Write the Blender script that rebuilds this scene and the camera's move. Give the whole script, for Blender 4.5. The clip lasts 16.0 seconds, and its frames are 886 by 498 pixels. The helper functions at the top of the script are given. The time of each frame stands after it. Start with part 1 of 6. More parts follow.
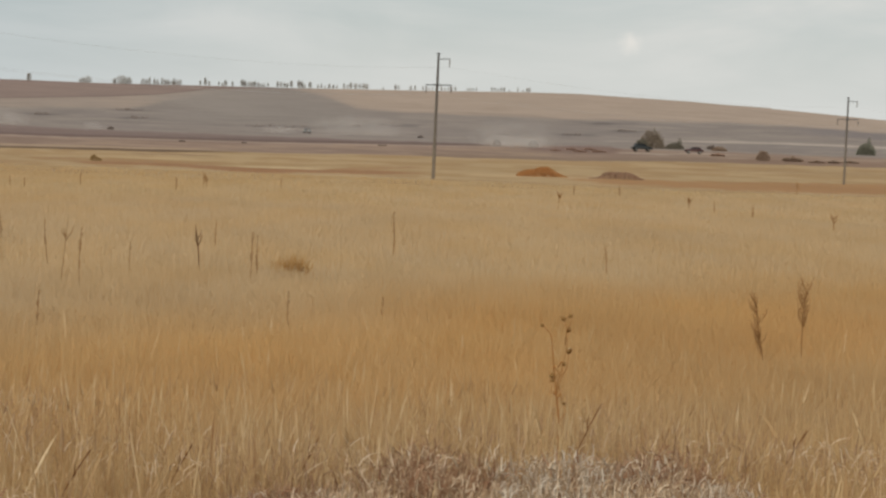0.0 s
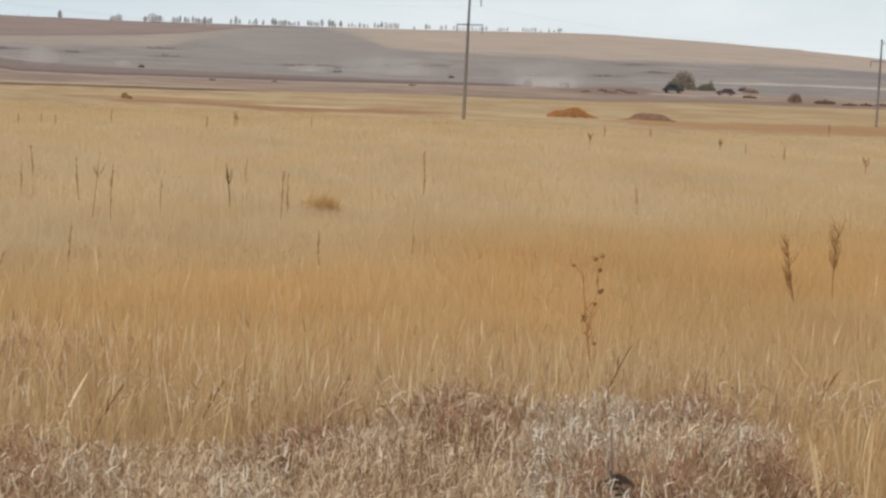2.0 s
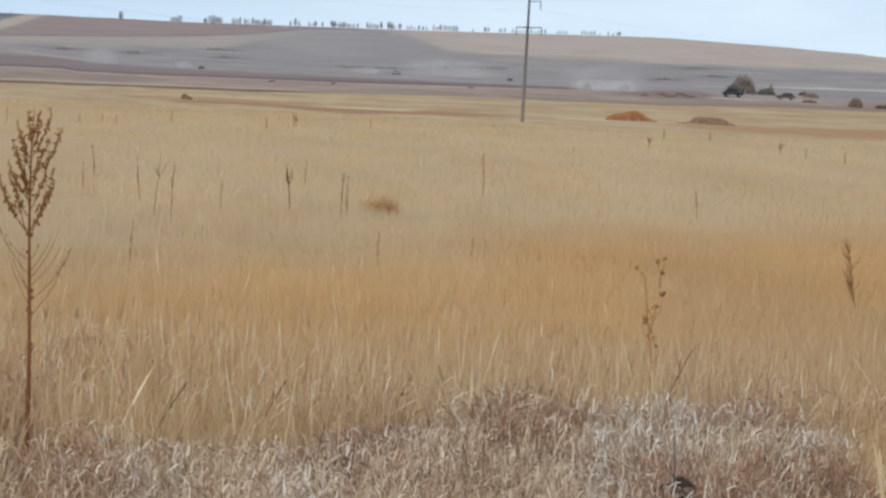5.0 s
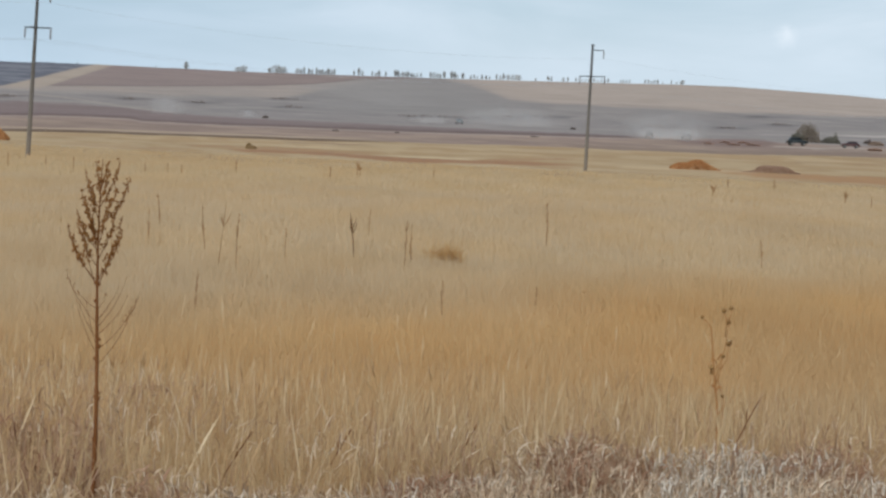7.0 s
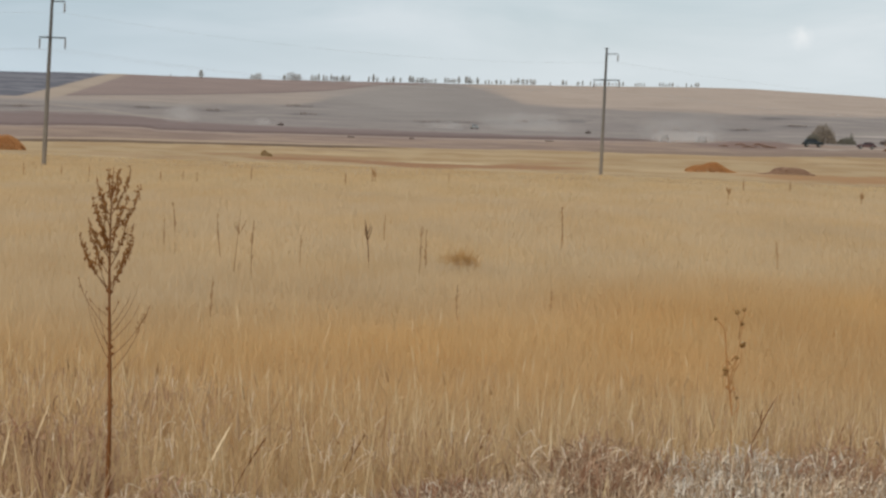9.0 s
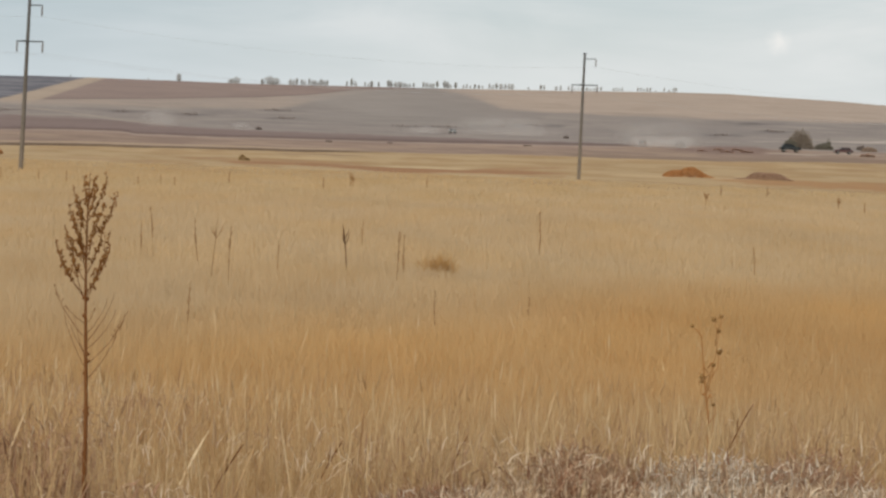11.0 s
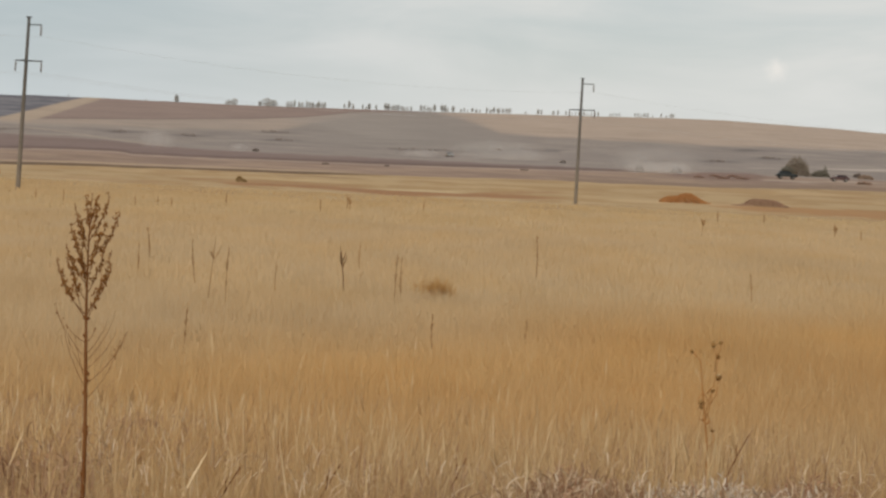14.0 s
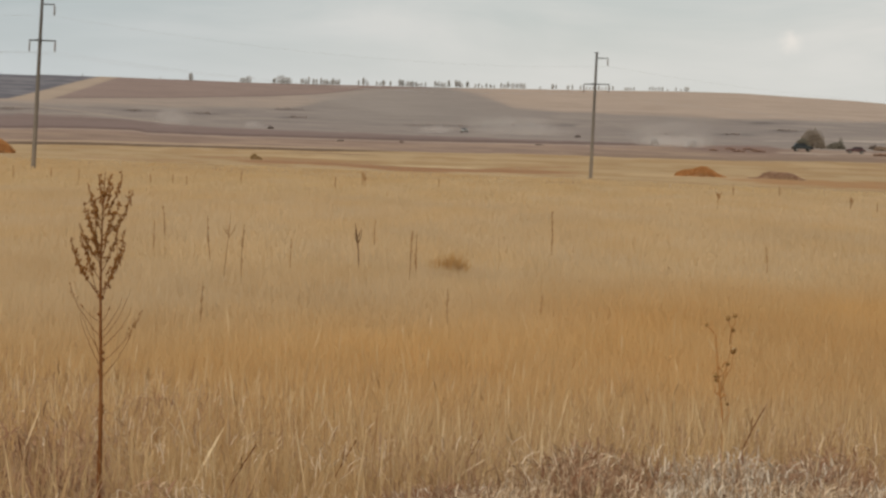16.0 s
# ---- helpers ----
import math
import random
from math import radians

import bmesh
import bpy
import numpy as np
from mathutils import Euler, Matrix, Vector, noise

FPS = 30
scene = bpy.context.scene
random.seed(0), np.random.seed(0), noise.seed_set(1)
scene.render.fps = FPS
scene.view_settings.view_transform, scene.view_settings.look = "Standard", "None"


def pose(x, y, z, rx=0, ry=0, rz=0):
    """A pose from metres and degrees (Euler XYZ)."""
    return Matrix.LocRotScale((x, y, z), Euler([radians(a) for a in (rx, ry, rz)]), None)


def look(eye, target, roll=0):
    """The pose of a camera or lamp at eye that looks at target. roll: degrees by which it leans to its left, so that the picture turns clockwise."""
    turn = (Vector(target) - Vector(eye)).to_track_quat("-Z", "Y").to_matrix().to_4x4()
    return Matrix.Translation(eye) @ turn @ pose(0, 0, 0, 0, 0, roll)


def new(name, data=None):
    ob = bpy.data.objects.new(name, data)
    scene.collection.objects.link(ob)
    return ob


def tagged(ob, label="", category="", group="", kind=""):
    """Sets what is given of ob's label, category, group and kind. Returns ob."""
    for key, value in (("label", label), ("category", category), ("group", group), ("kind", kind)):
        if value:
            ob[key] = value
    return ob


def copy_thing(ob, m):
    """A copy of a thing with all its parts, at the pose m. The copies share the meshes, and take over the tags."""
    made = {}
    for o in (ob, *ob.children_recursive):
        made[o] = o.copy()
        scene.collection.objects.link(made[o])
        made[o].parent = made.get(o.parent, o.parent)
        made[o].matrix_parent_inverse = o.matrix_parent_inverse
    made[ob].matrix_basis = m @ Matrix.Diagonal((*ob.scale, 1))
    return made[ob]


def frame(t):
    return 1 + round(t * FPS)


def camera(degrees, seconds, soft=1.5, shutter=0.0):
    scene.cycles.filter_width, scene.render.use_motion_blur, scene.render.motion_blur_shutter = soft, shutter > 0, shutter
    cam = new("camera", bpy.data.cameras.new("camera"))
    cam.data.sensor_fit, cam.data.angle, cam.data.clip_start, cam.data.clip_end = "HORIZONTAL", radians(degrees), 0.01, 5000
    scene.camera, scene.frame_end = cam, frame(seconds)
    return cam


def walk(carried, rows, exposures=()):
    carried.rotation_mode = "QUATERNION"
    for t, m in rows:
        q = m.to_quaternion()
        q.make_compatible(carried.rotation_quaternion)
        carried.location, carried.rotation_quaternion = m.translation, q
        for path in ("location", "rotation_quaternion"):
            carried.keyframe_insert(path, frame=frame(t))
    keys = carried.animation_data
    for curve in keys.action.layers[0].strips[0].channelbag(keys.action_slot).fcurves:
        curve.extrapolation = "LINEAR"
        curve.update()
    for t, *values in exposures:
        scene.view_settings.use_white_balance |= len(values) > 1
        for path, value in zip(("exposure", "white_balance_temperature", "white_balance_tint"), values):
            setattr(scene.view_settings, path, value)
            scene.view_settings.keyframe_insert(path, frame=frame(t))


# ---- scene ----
cam = camera(25.98, 16.0, soft=2.6)
EYE_Z = 2.3
walk(cam, [(t, pose(x, y, z, rx, ry, rz)) for t, x, y, z, rx, ry, rz in (
    (0.0, 0.0433, 0.0004, 2.3081, 86.858, -2.147, -3.503),
    (0.5, 0.0411, -0.0002, 2.2971, 86.546, -2.178, -3.922),
    (1.0, 0.0413, 0.0000, 2.3008, 86.049, -2.429, -4.316),
    (1.5, 0.0312, -0.0001, 2.2974, 85.327, -2.599, -3.037),
    (2.0, 0.0312, -0.0000, 2.2996, 85.043, -2.496, -2.595),
    (2.5, 0.0189, -0.0000, 2.2996, 85.356, -2.644, -1.988),
    (3.0, 0.0058, -0.0004, 2.2933, 84.839, -2.951, -0.780),
    (3.5, 0.0149, -0.0005, 2.2915, 84.835, -2.787, -0.167),
    (4.0, 0.0177, -0.0005, 2.2902, 84.494, -2.736, -1.374),
    (4.2, 0.0128, -0.0005, 2.2916, 84.608, -2.656, -1.116),
    (6.3, 0.0044, -0.0006, 2.2891, 85.556, -2.948, -0.589),
    (6.5, 0.0044, -0.0006, 2.2891, 85.732, -2.881, -0.169),
    (7.0, -0.0048, -0.0004, 2.2926, 86.405, -2.696, 1.021),
    (7.5, 0.0027, -0.0004, 2.2925, 86.486, -2.511, 1.435),
    (8.0, 0.0069, -0.0004, 2.2918, 86.502, -2.338, 1.374),
    (8.5, 0.0053, -0.0004, 2.2919, 86.643, -2.273, 1.369),
    (8.7, 0.0148, -0.0006, 2.2884, 86.561, -2.116, 1.416),
    (10.8, 0.0216, -0.0001, 2.2990, 86.521, -2.113, 1.700),
    (11.0, 0.0209, 0.0001, 2.3013, 86.704, -2.173, 0.823),
    (11.5, 0.0212, -0.0001, 2.2974, 86.638, -2.288, -0.267),
    (12.0, 0.0035, -0.0002, 2.2972, 86.852, -2.590, 0.303),
    (12.5, 0.0003, -0.0000, 2.2997, 86.860, -2.846, 0.156),
    (13.0, -0.0007, -0.0000, 2.2995, 86.911, -2.756, 0.762),
    (13.5, 0.0069, -0.0000, 2.2997, 86.643, -2.599, 0.765),
    (14.0, -0.0021, -0.0001, 2.2985, 87.406, -2.748, 0.730),
    (14.5, 0.0032, 0.0000, 2.3003, 87.371, -2.627, 0.663),
    (15.0, 0.0011, -0.0000, 2.2996, 87.084, -2.473, 0.962),
    (15.5, 0.0014, -0.0001, 2.2990, 86.930, -2.221, 1.574),
    (16.0, 0.0084, -0.0000, 2.2991, 86.667, -2.192, 1.171),
)], exposures=[(0.0, -0.13, 6900, 10), (1.0, -0.07, 6780, 10), (2.0, 0.2, 6380, 9), (2.6, 0.2, 6230, 8), (3.5, 0.2, 5780, 8), (4.2, 0.2, 5680, 8), (6.3, 0.25, 5330, 6), (7.0, 0.06, 5720, 6.5), (7.5, 0.03, 6000, 6.5), (8.0, 0.04, 6180, 6), (8.7, 0.03, 6250, 8), (11.0, 0.05, 6650, 10), (12.5, 0.05, 6700, 10), (14.0, -0.05, 6900, 11), (16.0, -0.10, 7080, 12)])


# ---- light ----
world = bpy.data.worlds.new("sky")
scene.world = world
world.use_nodes = True
SUN_ELEV, SUN_TURN = radians(42), radians(205)     # high, behind the viewer, a little to the left


def sky_nodes(w):
    nt = w.node_tree
    nt.nodes.clear()
    N, L = nt.nodes.new, nt.links.new
    out, bg = N("ShaderNodeOutputWorld"), N("ShaderNodeBackground")
    sky = N("ShaderNodeTexSky")
    sky.sky_type = "NISHITA"
    sky.sun_disc = False
    sky.sun_elevation, sky.sun_rotation = SUN_ELEV, SUN_TURN
    sky.air_density, sky.dust_density, sky.ozone_density = 1.0, 1.5, 1.0
    tc, mp = N("ShaderNodeTexCoord"), N("ShaderNodeMapping")
    mp.inputs["Scale"].default_value = (1.0, 1.0, 4.5)
    L(tc.outputs["Generated"], mp.inputs["Vector"])
    n1 = N("ShaderNodeTexNoise")
    n1.inputs["Scale"].default_value, n1.inputs["Detail"].default_value, n1.inputs["Roughness"].default_value = 7.0, 5.0, 0.55
    n1.inputs["Distortion"].default_value = 0.4
    L(mp.outputs["Vector"], n1.inputs["Vector"])
    cover = N("ShaderNodeMapRange")
    cover.inputs["From Min"].default_value, cover.inputs["From Max"].default_value = 0.32, 0.66
    cover.inputs["To Min"].default_value, cover.inputs["To Max"].default_value = 0.78, 1.0
    L(n1.outputs["Fac"], cover.inputs["Value"])
    # one small bright puff of cloud
    dist = N("ShaderNodeVectorMath")
    dist.operation = "DISTANCE"
    puff_at = Vector((535 / 3396, 1.0, 189 / 3396)).normalized()
    n2 = N("ShaderNodeTexNoise")
    n2.inputs["Scale"].default_value, n2.inputs["Detail"].default_value = 160.0, 3.0
    L(tc.outputs["Generated"], n2.inputs["Vector"])
    wob = N("ShaderNodeVectorMath")
    wob.operation = "MULTIPLY_ADD"
    wob.inputs[1].default_value = (0.007, 0.007, 0.007)
    L(n2.outputs["Color"], wob.inputs[0])
    L(tc.outputs["Generated"], wob.inputs[2])
    dist.inputs[1].default_value = puff_at + Vector((0.0035, 0.0035, 0.0035))
    L(wob.outputs["Vector"], dist.inputs[0])
    puff = N("ShaderNodeMapRange")
    puff.interpolation_type = "SMOOTHSTEP"
    puff.inputs["From Min"].default_value, puff.inputs["From Max"].default_value = 0.0, 0.0082
    puff.inputs["To Min"].default_value, puff.inputs["To Max"].default_value = 0.95, 0.0
    L(dist.outputs["Value"], puff.inputs["Value"])
    # thin cloud whitens the blue; brighter in the thick parts and close to the horizon
    cloud = N("ShaderNodeMix")
    cloud.data_type = "RGBA"
    cloud.inputs["A"].default_value = (6.75, 7.45, 7.75, 1)
    cloud.inputs["B"].default_value = (7.75, 8.15, 8.25, 1)
    lump = N("ShaderNodeMapRange")
    lump.inputs["From Min"].default_value, lump.inputs["From Max"].default_value = 0.33, 0.68
    L(n1.outputs["Fac"], lump.inputs["Value"])
    L(lump.outputs["Result"], cloud.inputs["Factor"])
    mix = N("ShaderNodeMix")
    mix.data_type = "RGBA"
    L(cover.outputs["Result"], mix.inputs["Factor"])
    L(sky.outputs["Color"], mix.inputs["A"])
    L(cloud.outputs["Result"], mix.inputs["B"])
    sep = N("ShaderNodeSeparateXYZ")
    L(tc.outputs["Generated"], sep.inputs["Vector"])
    low = N("ShaderNodeMapRange")
    low.inputs["From Min"].default_value, low.inputs["From Max"].default_value = 0.015, 0.06
    low.inputs["To Min"].default_value, low.inputs["To Max"].default_value = 0.8, 0.0
    L(sep.outputs["Z"], low.inputs["Value"])
    hor = N("ShaderNodeMix")
    hor.data_type = "RGBA"
    hor.inputs["B"].default_value = (7.9, 8.3, 8.42, 1)
    L(low.outputs["Result"], hor.inputs["Factor"])
    L(mix.outputs["Result"], hor.inputs["A"])
    top = N("ShaderNodeMix")
    top.data_type = "RGBA"
    top.inputs["B"].default_value = (9.0, 9.1, 9.0, 1)
    L(puff.outputs["Result"], top.inputs["Factor"])
    L(hor.outputs["Result"], top.inputs["A"])
    # bluer and dimmer towards the west, where the cloud is thin
    dim = N("ShaderNodeMapRange")
    dim.interpolation_type = "SMOOTHSTEP"
    dim.inputs["From Min"].default_value, dim.inputs["From Max"].default_value = -0.28, 0.06
    L(sep.outputs["X"], dim.inputs["Value"])
    bank = N("ShaderNodeMix")
    bank.data_type = "RGBA"
    bank.inputs["A"].default_value, bank.inputs["B"].default_value = (0.80, 0.86, 0.91, 1), (1, 1, 1, 1)
    L(dim.outputs["Result"], bank.inputs["Factor"])
    both = N("ShaderNodeMix")
    both.data_type, both.blend_type = "RGBA", "MULTIPLY"
    both.inputs["Factor"].default_value = 1.0
    L(top.outputs["Result"], both.inputs["A"])
    L(bank.outputs["Result"], both.inputs["B"])
    L(both.outputs["Result"], bg.inputs["Color"])
    bg.inputs["Strength"].default_value = 0.09
    L(bg.outputs["Background"], out.inputs["Surface"])


sky_nodes(world)
sun_data = bpy.data.lights.new("sun", "SUN")
sun_data.energy, sun_data.angle, sun_data.color = 2.0, radians(12), (1.0, 0.95, 0.86)
sun = new("sun", sun_data)
sun_way = Vector((math.sin(SUN_TURN) * math.cos(SUN_ELEV), math.cos(SUN_TURN) * math.cos(SUN_ELEV), math.sin(SUN_ELEV)))
sun.matrix_world = look(sun_way * 50, (0, 0, 0))

# ---- materials ----


def base_material(name, rough=0.85, spec=0.2):
    m = bpy.data.materials.new(name)
    m.use_nodes = True
    b = m.node_tree.nodes["Principled BSDF"]
    b.inputs["Roughness"].default_value = rough
    b.inputs["Specular IOR Level"].default_value = spec
    return m, m.node_tree, b


def ramp(nt, stops):
    r = nt.nodes.new("ShaderNodeValToRGB")
    el = r.color_ramp.elements
    el[0].position, el[0].color = stops[0][0], (*stops[0][1], 1)
    el[1].position, el[1].color = stops[-1][0], (*stops[-1][1], 1)
    for p, c in stops[1:-1]:
        k = el.new(p)
        k.color = (*c, 1)
    return r


def surface(name, c1, c2, scale=8.0, rough=0.8, spec=0.25, metal=0.0, bump=0.2, fine=60.0):
    """A plain worn surface: two tones mixed by large stains and a fine grain, with relief."""
    m, nt, b = base_material(name, rough, spec)
    L = nt.links.new
    tc = nt.nodes.new("ShaderNodeTexCoord")
    big, small = nt.nodes.new("ShaderNodeTexNoise"), nt.nodes.new("ShaderNodeTexNoise")
    big.inputs["Scale"].default_value, big.inputs["Detail"].default_value = scale, 5
    small.inputs["Scale"].default_value, small.inputs["Detail"].default_value = fine, 3
    L(tc.outputs["Object"], big.inputs["Vector"])
    L(tc.outputs["Object"], small.inputs["Vector"])
    add = nt.nodes.new("ShaderNodeMath")
    add.operation = "MULTIPLY_ADD"
    add.inputs[1].default_value = 0.5
    L(small.outputs["Fac"], add.inputs[0])
    half = nt.nodes.new("ShaderNodeMath")
    half.operation = "MULTIPLY"
    half.inputs[1].default_value = 0.5
    L(big.outputs["Fac"], half.inputs[0])
    L(half.outputs["Value"], add.inputs[2])
    r = ramp(nt, [(0.3, c1), (0.7, c2)])
    L(add.outputs["Value"], r.inputs["Fac"])
    L(r.outputs["Color"], b.inputs["Base Color"])
    b.inputs["Metallic"].default_value = metal
    bp = nt.nodes.new("ShaderNodeBump")
    bp.inputs["Strength"].default_value = bump
    bp.inputs["Distance"].default_value = 0.02
    L(add.outputs["Value"], bp.inputs["Height"])
    L(bp.outputs["Normal"], b.inputs["Normal"])
    return m


def grass_material(name, tones, patch=0.35, thin=0.3, spread=0.55):
    """Dry grass: each blade has its own tone, and the stand changes in patches."""
    m, nt, b = base_material(name, 0.75, 0.15)
    N, L = nt.nodes.new, nt.links.new
    geo = N("ShaderNodeNewGeometry")
    n = len(tones)
    r = ramp(nt, [(i / (n - 1), c) for i, c in enumerate(tones)])
    no = N("ShaderNodeTexNoise")
    no.inputs["Scale"].default_value, no.inputs["Detail"].default_value = patch, 3
    L(geo.outputs["Position"], no.inputs["Vector"])
    mr = N("ShaderNodeMath")
    mr.operation = "MULTIPLY_ADD"
    mr.inputs[1].default_value = spread
    L(geo.outputs["Random Per Island"], mr.inputs[0])
    mm = N("ShaderNodeMapRange")
    mm.inputs["From Min"].default_value, mm.inputs["From Max"].default_value = 0.3, 0.7
    mm.inputs["To Min"].default_value, mm.inputs["To Max"].default_value = 0.0, 1.0 - spread
    L(no.outputs["Fac"], mm.inputs["Value"])
    L(mm.outputs["Result"], mr.inputs[2])
    L(mr.outputs["Value"], r.inputs["Fac"])
    col = r.outputs["Color"]
    L(col, b.inputs["Base Color"])
    tr, mx = N("ShaderNodeBsdfTranslucent"), N("ShaderNodeMixShader")
    L(col, tr.inputs["Color"])
    mx.inputs["Fac"].default_value = thin
    L(b.outputs["BSDF"], mx.inputs[1])
    L(tr.outputs["BSDF"], mx.inputs[2])
    L(mx.outputs["Shader"], nt.nodes["Material Output"].inputs["Surface"])
    return m


def field_material(name, tones, spread, patches, thin=0.3):
    """Standing dry grass: each blade a little apart in tone, long soft patches, and an amber band slanting across the field."""
    m, nt, b = base_material(name, 0.75, 0.15)
    N, L = nt.nodes.new, nt.links.new
    geo, sep = N("ShaderNodeNewGeometry"), N("ShaderNodeSeparateXYZ")
    L(geo.outputs["Position"], sep.inputs["Vector"])

    def noise_of(size, detail):
        mp, no = N("ShaderNodeMapping"), N("ShaderNodeTexNoise")
        mp.inputs["Scale"].default_value = size
        no.inputs["Scale"].default_value, no.inputs["Detail"].default_value = 1.0, detail
        L(geo.outputs["Position"], mp.inputs["Vector"])
        L(mp.outputs["Vector"], no.inputs["Vector"])
        return no.outputs["Fac"]

    def mad(a, k, c):
        q = N("ShaderNodeMath")
        q.operation = "MULTIPLY_ADD"
        L(a, q.inputs[0])
        q.inputs[1].default_value = k
        if isinstance(c, float):
            q.inputs[2].default_value = c
        else:
            L(c, q.inputs[2])
        return q.outputs["Value"]
    tone = mad(geo.outputs["Random Per Island"], spread, 0.5 - spread / 2 - patches * 0.5 - 0.225)
    tone = mad(noise_of((0.30, 0.075, 0.1), 3), patches, tone)
    tone = mad(noise_of((1.3, 0.5, 0.1), 2), 0.45, tone)
    n = len(tones)
    r = ramp(nt, [(i / (n - 1), c) for i, c in enumerate(tones)])
    L(tone, r.inputs["Fac"])
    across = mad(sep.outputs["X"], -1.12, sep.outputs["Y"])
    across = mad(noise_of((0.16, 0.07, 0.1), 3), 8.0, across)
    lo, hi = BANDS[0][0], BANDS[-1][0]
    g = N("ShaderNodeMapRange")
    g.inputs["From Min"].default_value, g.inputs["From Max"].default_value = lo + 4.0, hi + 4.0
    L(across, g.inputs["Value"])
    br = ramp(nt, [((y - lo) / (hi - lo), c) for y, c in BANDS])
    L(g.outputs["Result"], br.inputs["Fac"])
    mul = N("ShaderNodeMix")
    mul.data_type, mul.blend_type = "RGBA", "MULTIPLY"
    mul.inputs["Factor"].default_value = 1.0
    L(r.outputs["Color"], mul.inputs["A"])
    L(br.outputs["Color"], mul.inputs["B"])
    hue = ramp(nt, [(0.36, (1.02, 0.99, 0.945)), (0.64, (0.98, 0.997, 1.045))])
    L(noise_of((0.42, 0.16, 0.1), 3), hue.inputs["Fac"])
    faded = N("ShaderNodeMix")
    faded.data_type, faded.blend_type = "RGBA", "MULTIPLY"
    faded.inputs["Factor"].default_value = 1.0
    L(mul.outputs["Result"], faded.inputs["A"])
    L(hue.outputs["Color"], faded.inputs["B"])
    col = faded.outputs["Result"]
    L(col, b.inputs["Base Color"])
    tr, mx = N("ShaderNodeBsdfTranslucent"), N("ShaderNodeMixShader")
    L(col, tr.inputs["Color"])
    mx.inputs["Fac"].default_value = thin
    L(b.outputs["BSDF"], mx.inputs[1])
    L(tr.outputs["BSDF"], mx.inputs[2])
    L(mx.outputs["Shader"], nt.nodes["Material Output"].inputs["Surface"])
    return m


def ground_material():
    """Earth and dry growth; the cover of each field comes from the mesh, broken up by tufts and furrows."""
    m, nt, b = base_material("dry_steppe", 0.95, 0.1)
    N, L = nt.nodes.new, nt.links.new
    at = N("ShaderNodeAttribute")
    at.attribute_name = "cover"
    geo = N("ShaderNodeNewGeometry")
    n1, n2, n3 = N("ShaderNodeTexNoise"), N("ShaderNodeTexNoise"), N("ShaderNodeTexNoise")
    for n, sc, de in ((n1, 0.02, 6), (n2, 0.35, 5), (n3, 6.0, 3)):
        n.inputs["Scale"].default_value, n.inputs["Detail"].default_value = sc, de
        L(geo.outputs["Position"], n.inputs["Vector"])
    tot = None
    for n, k in ((n1, 0.40), (n2, 0.40), (n3, 0.35)):
        a = N("ShaderNodeMath")
        a.operation = "MULTIPLY_ADD"
        a.inputs[1].default_value = k
        L(n.outputs["Fac"], a.inputs[0])
        if tot is None:
            a.inputs[2].default_value = 0.43
        else:
            L(tot, a.inputs[2])
        tot = a.outputs["Value"]
    mul = N("ShaderNodeVectorMath")
    mul.operation = "SCALE"
    L(at.outputs["Color"], mul.inputs[0])
    L(tot, mul.inputs["Scale"])
    L(mul.outputs["Vector"], b.inputs["Base Color"])
    bp = N("ShaderNodeBump")
    bp.inputs["Strength"].default_value, bp.inputs["Distance"].default_value = 0.5, 0.1
    L(n2.outputs["Fac"], bp.inputs["Height"])
    L(bp.outputs["Normal"], b.inputs["Normal"])
    return m


def twig_material(name, tones, thin=0.0):
    m = grass_material(name, tones, patch=3.0, thin=thin)
    m.node_tree.nodes["Principled BSDF"].inputs["Specular IOR Level"].default_value = 0.04
    return m


MAT_GROUND = ground_material()
# tint across the field by distance: dull, amber, then paler and bluer
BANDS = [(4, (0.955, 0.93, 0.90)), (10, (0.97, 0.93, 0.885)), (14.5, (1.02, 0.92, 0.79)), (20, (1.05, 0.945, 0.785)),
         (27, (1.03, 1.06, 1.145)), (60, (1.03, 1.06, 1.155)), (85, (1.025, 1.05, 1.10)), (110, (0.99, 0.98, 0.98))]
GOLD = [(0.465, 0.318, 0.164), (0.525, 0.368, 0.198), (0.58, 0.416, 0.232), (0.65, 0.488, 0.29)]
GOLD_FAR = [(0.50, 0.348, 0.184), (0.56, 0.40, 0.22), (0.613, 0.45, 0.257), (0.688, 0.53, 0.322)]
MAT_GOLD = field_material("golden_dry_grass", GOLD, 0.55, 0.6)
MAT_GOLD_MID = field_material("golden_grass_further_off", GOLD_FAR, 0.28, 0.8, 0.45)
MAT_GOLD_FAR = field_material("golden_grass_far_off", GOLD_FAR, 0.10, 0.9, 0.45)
MAT_GREY = grass_material("bleached_tussock_grass", [(0.12, 0.075, 0.048), (0.35, 0.255, 0.175), (0.57, 0.46, 0.345), (0.78, 0.68, 0.555), (0.96, 0.89, 0.78)], patch=1.4, thin=0.4, spread=0.8)
MAT_TAN = grass_material("tan_tussock_grass", [(0.15, 0.08, 0.045), (0.40, 0.262, 0.16), (0.59, 0.42, 0.268), (0.77, 0.60, 0.42), (0.95, 0.83, 0.65)], patch=1.4, thin=0.4, spread=0.8)
MAT_STEM = grass_material("coarse_straw_stems", [(0.30, 0.155, 0.072), (0.50, 0.325, 0.165), (0.66, 0.48, 0.275), (0.80, 0.64, 0.42)], patch=0.8, spread=0.8)
MAT_RUSSET = grass_material("russet_dry_leaves", [(0.17, 0.08, 0.046), (0.365, 0.20, 0.118), (0.53, 0.35, 0.222)], patch=2.0)
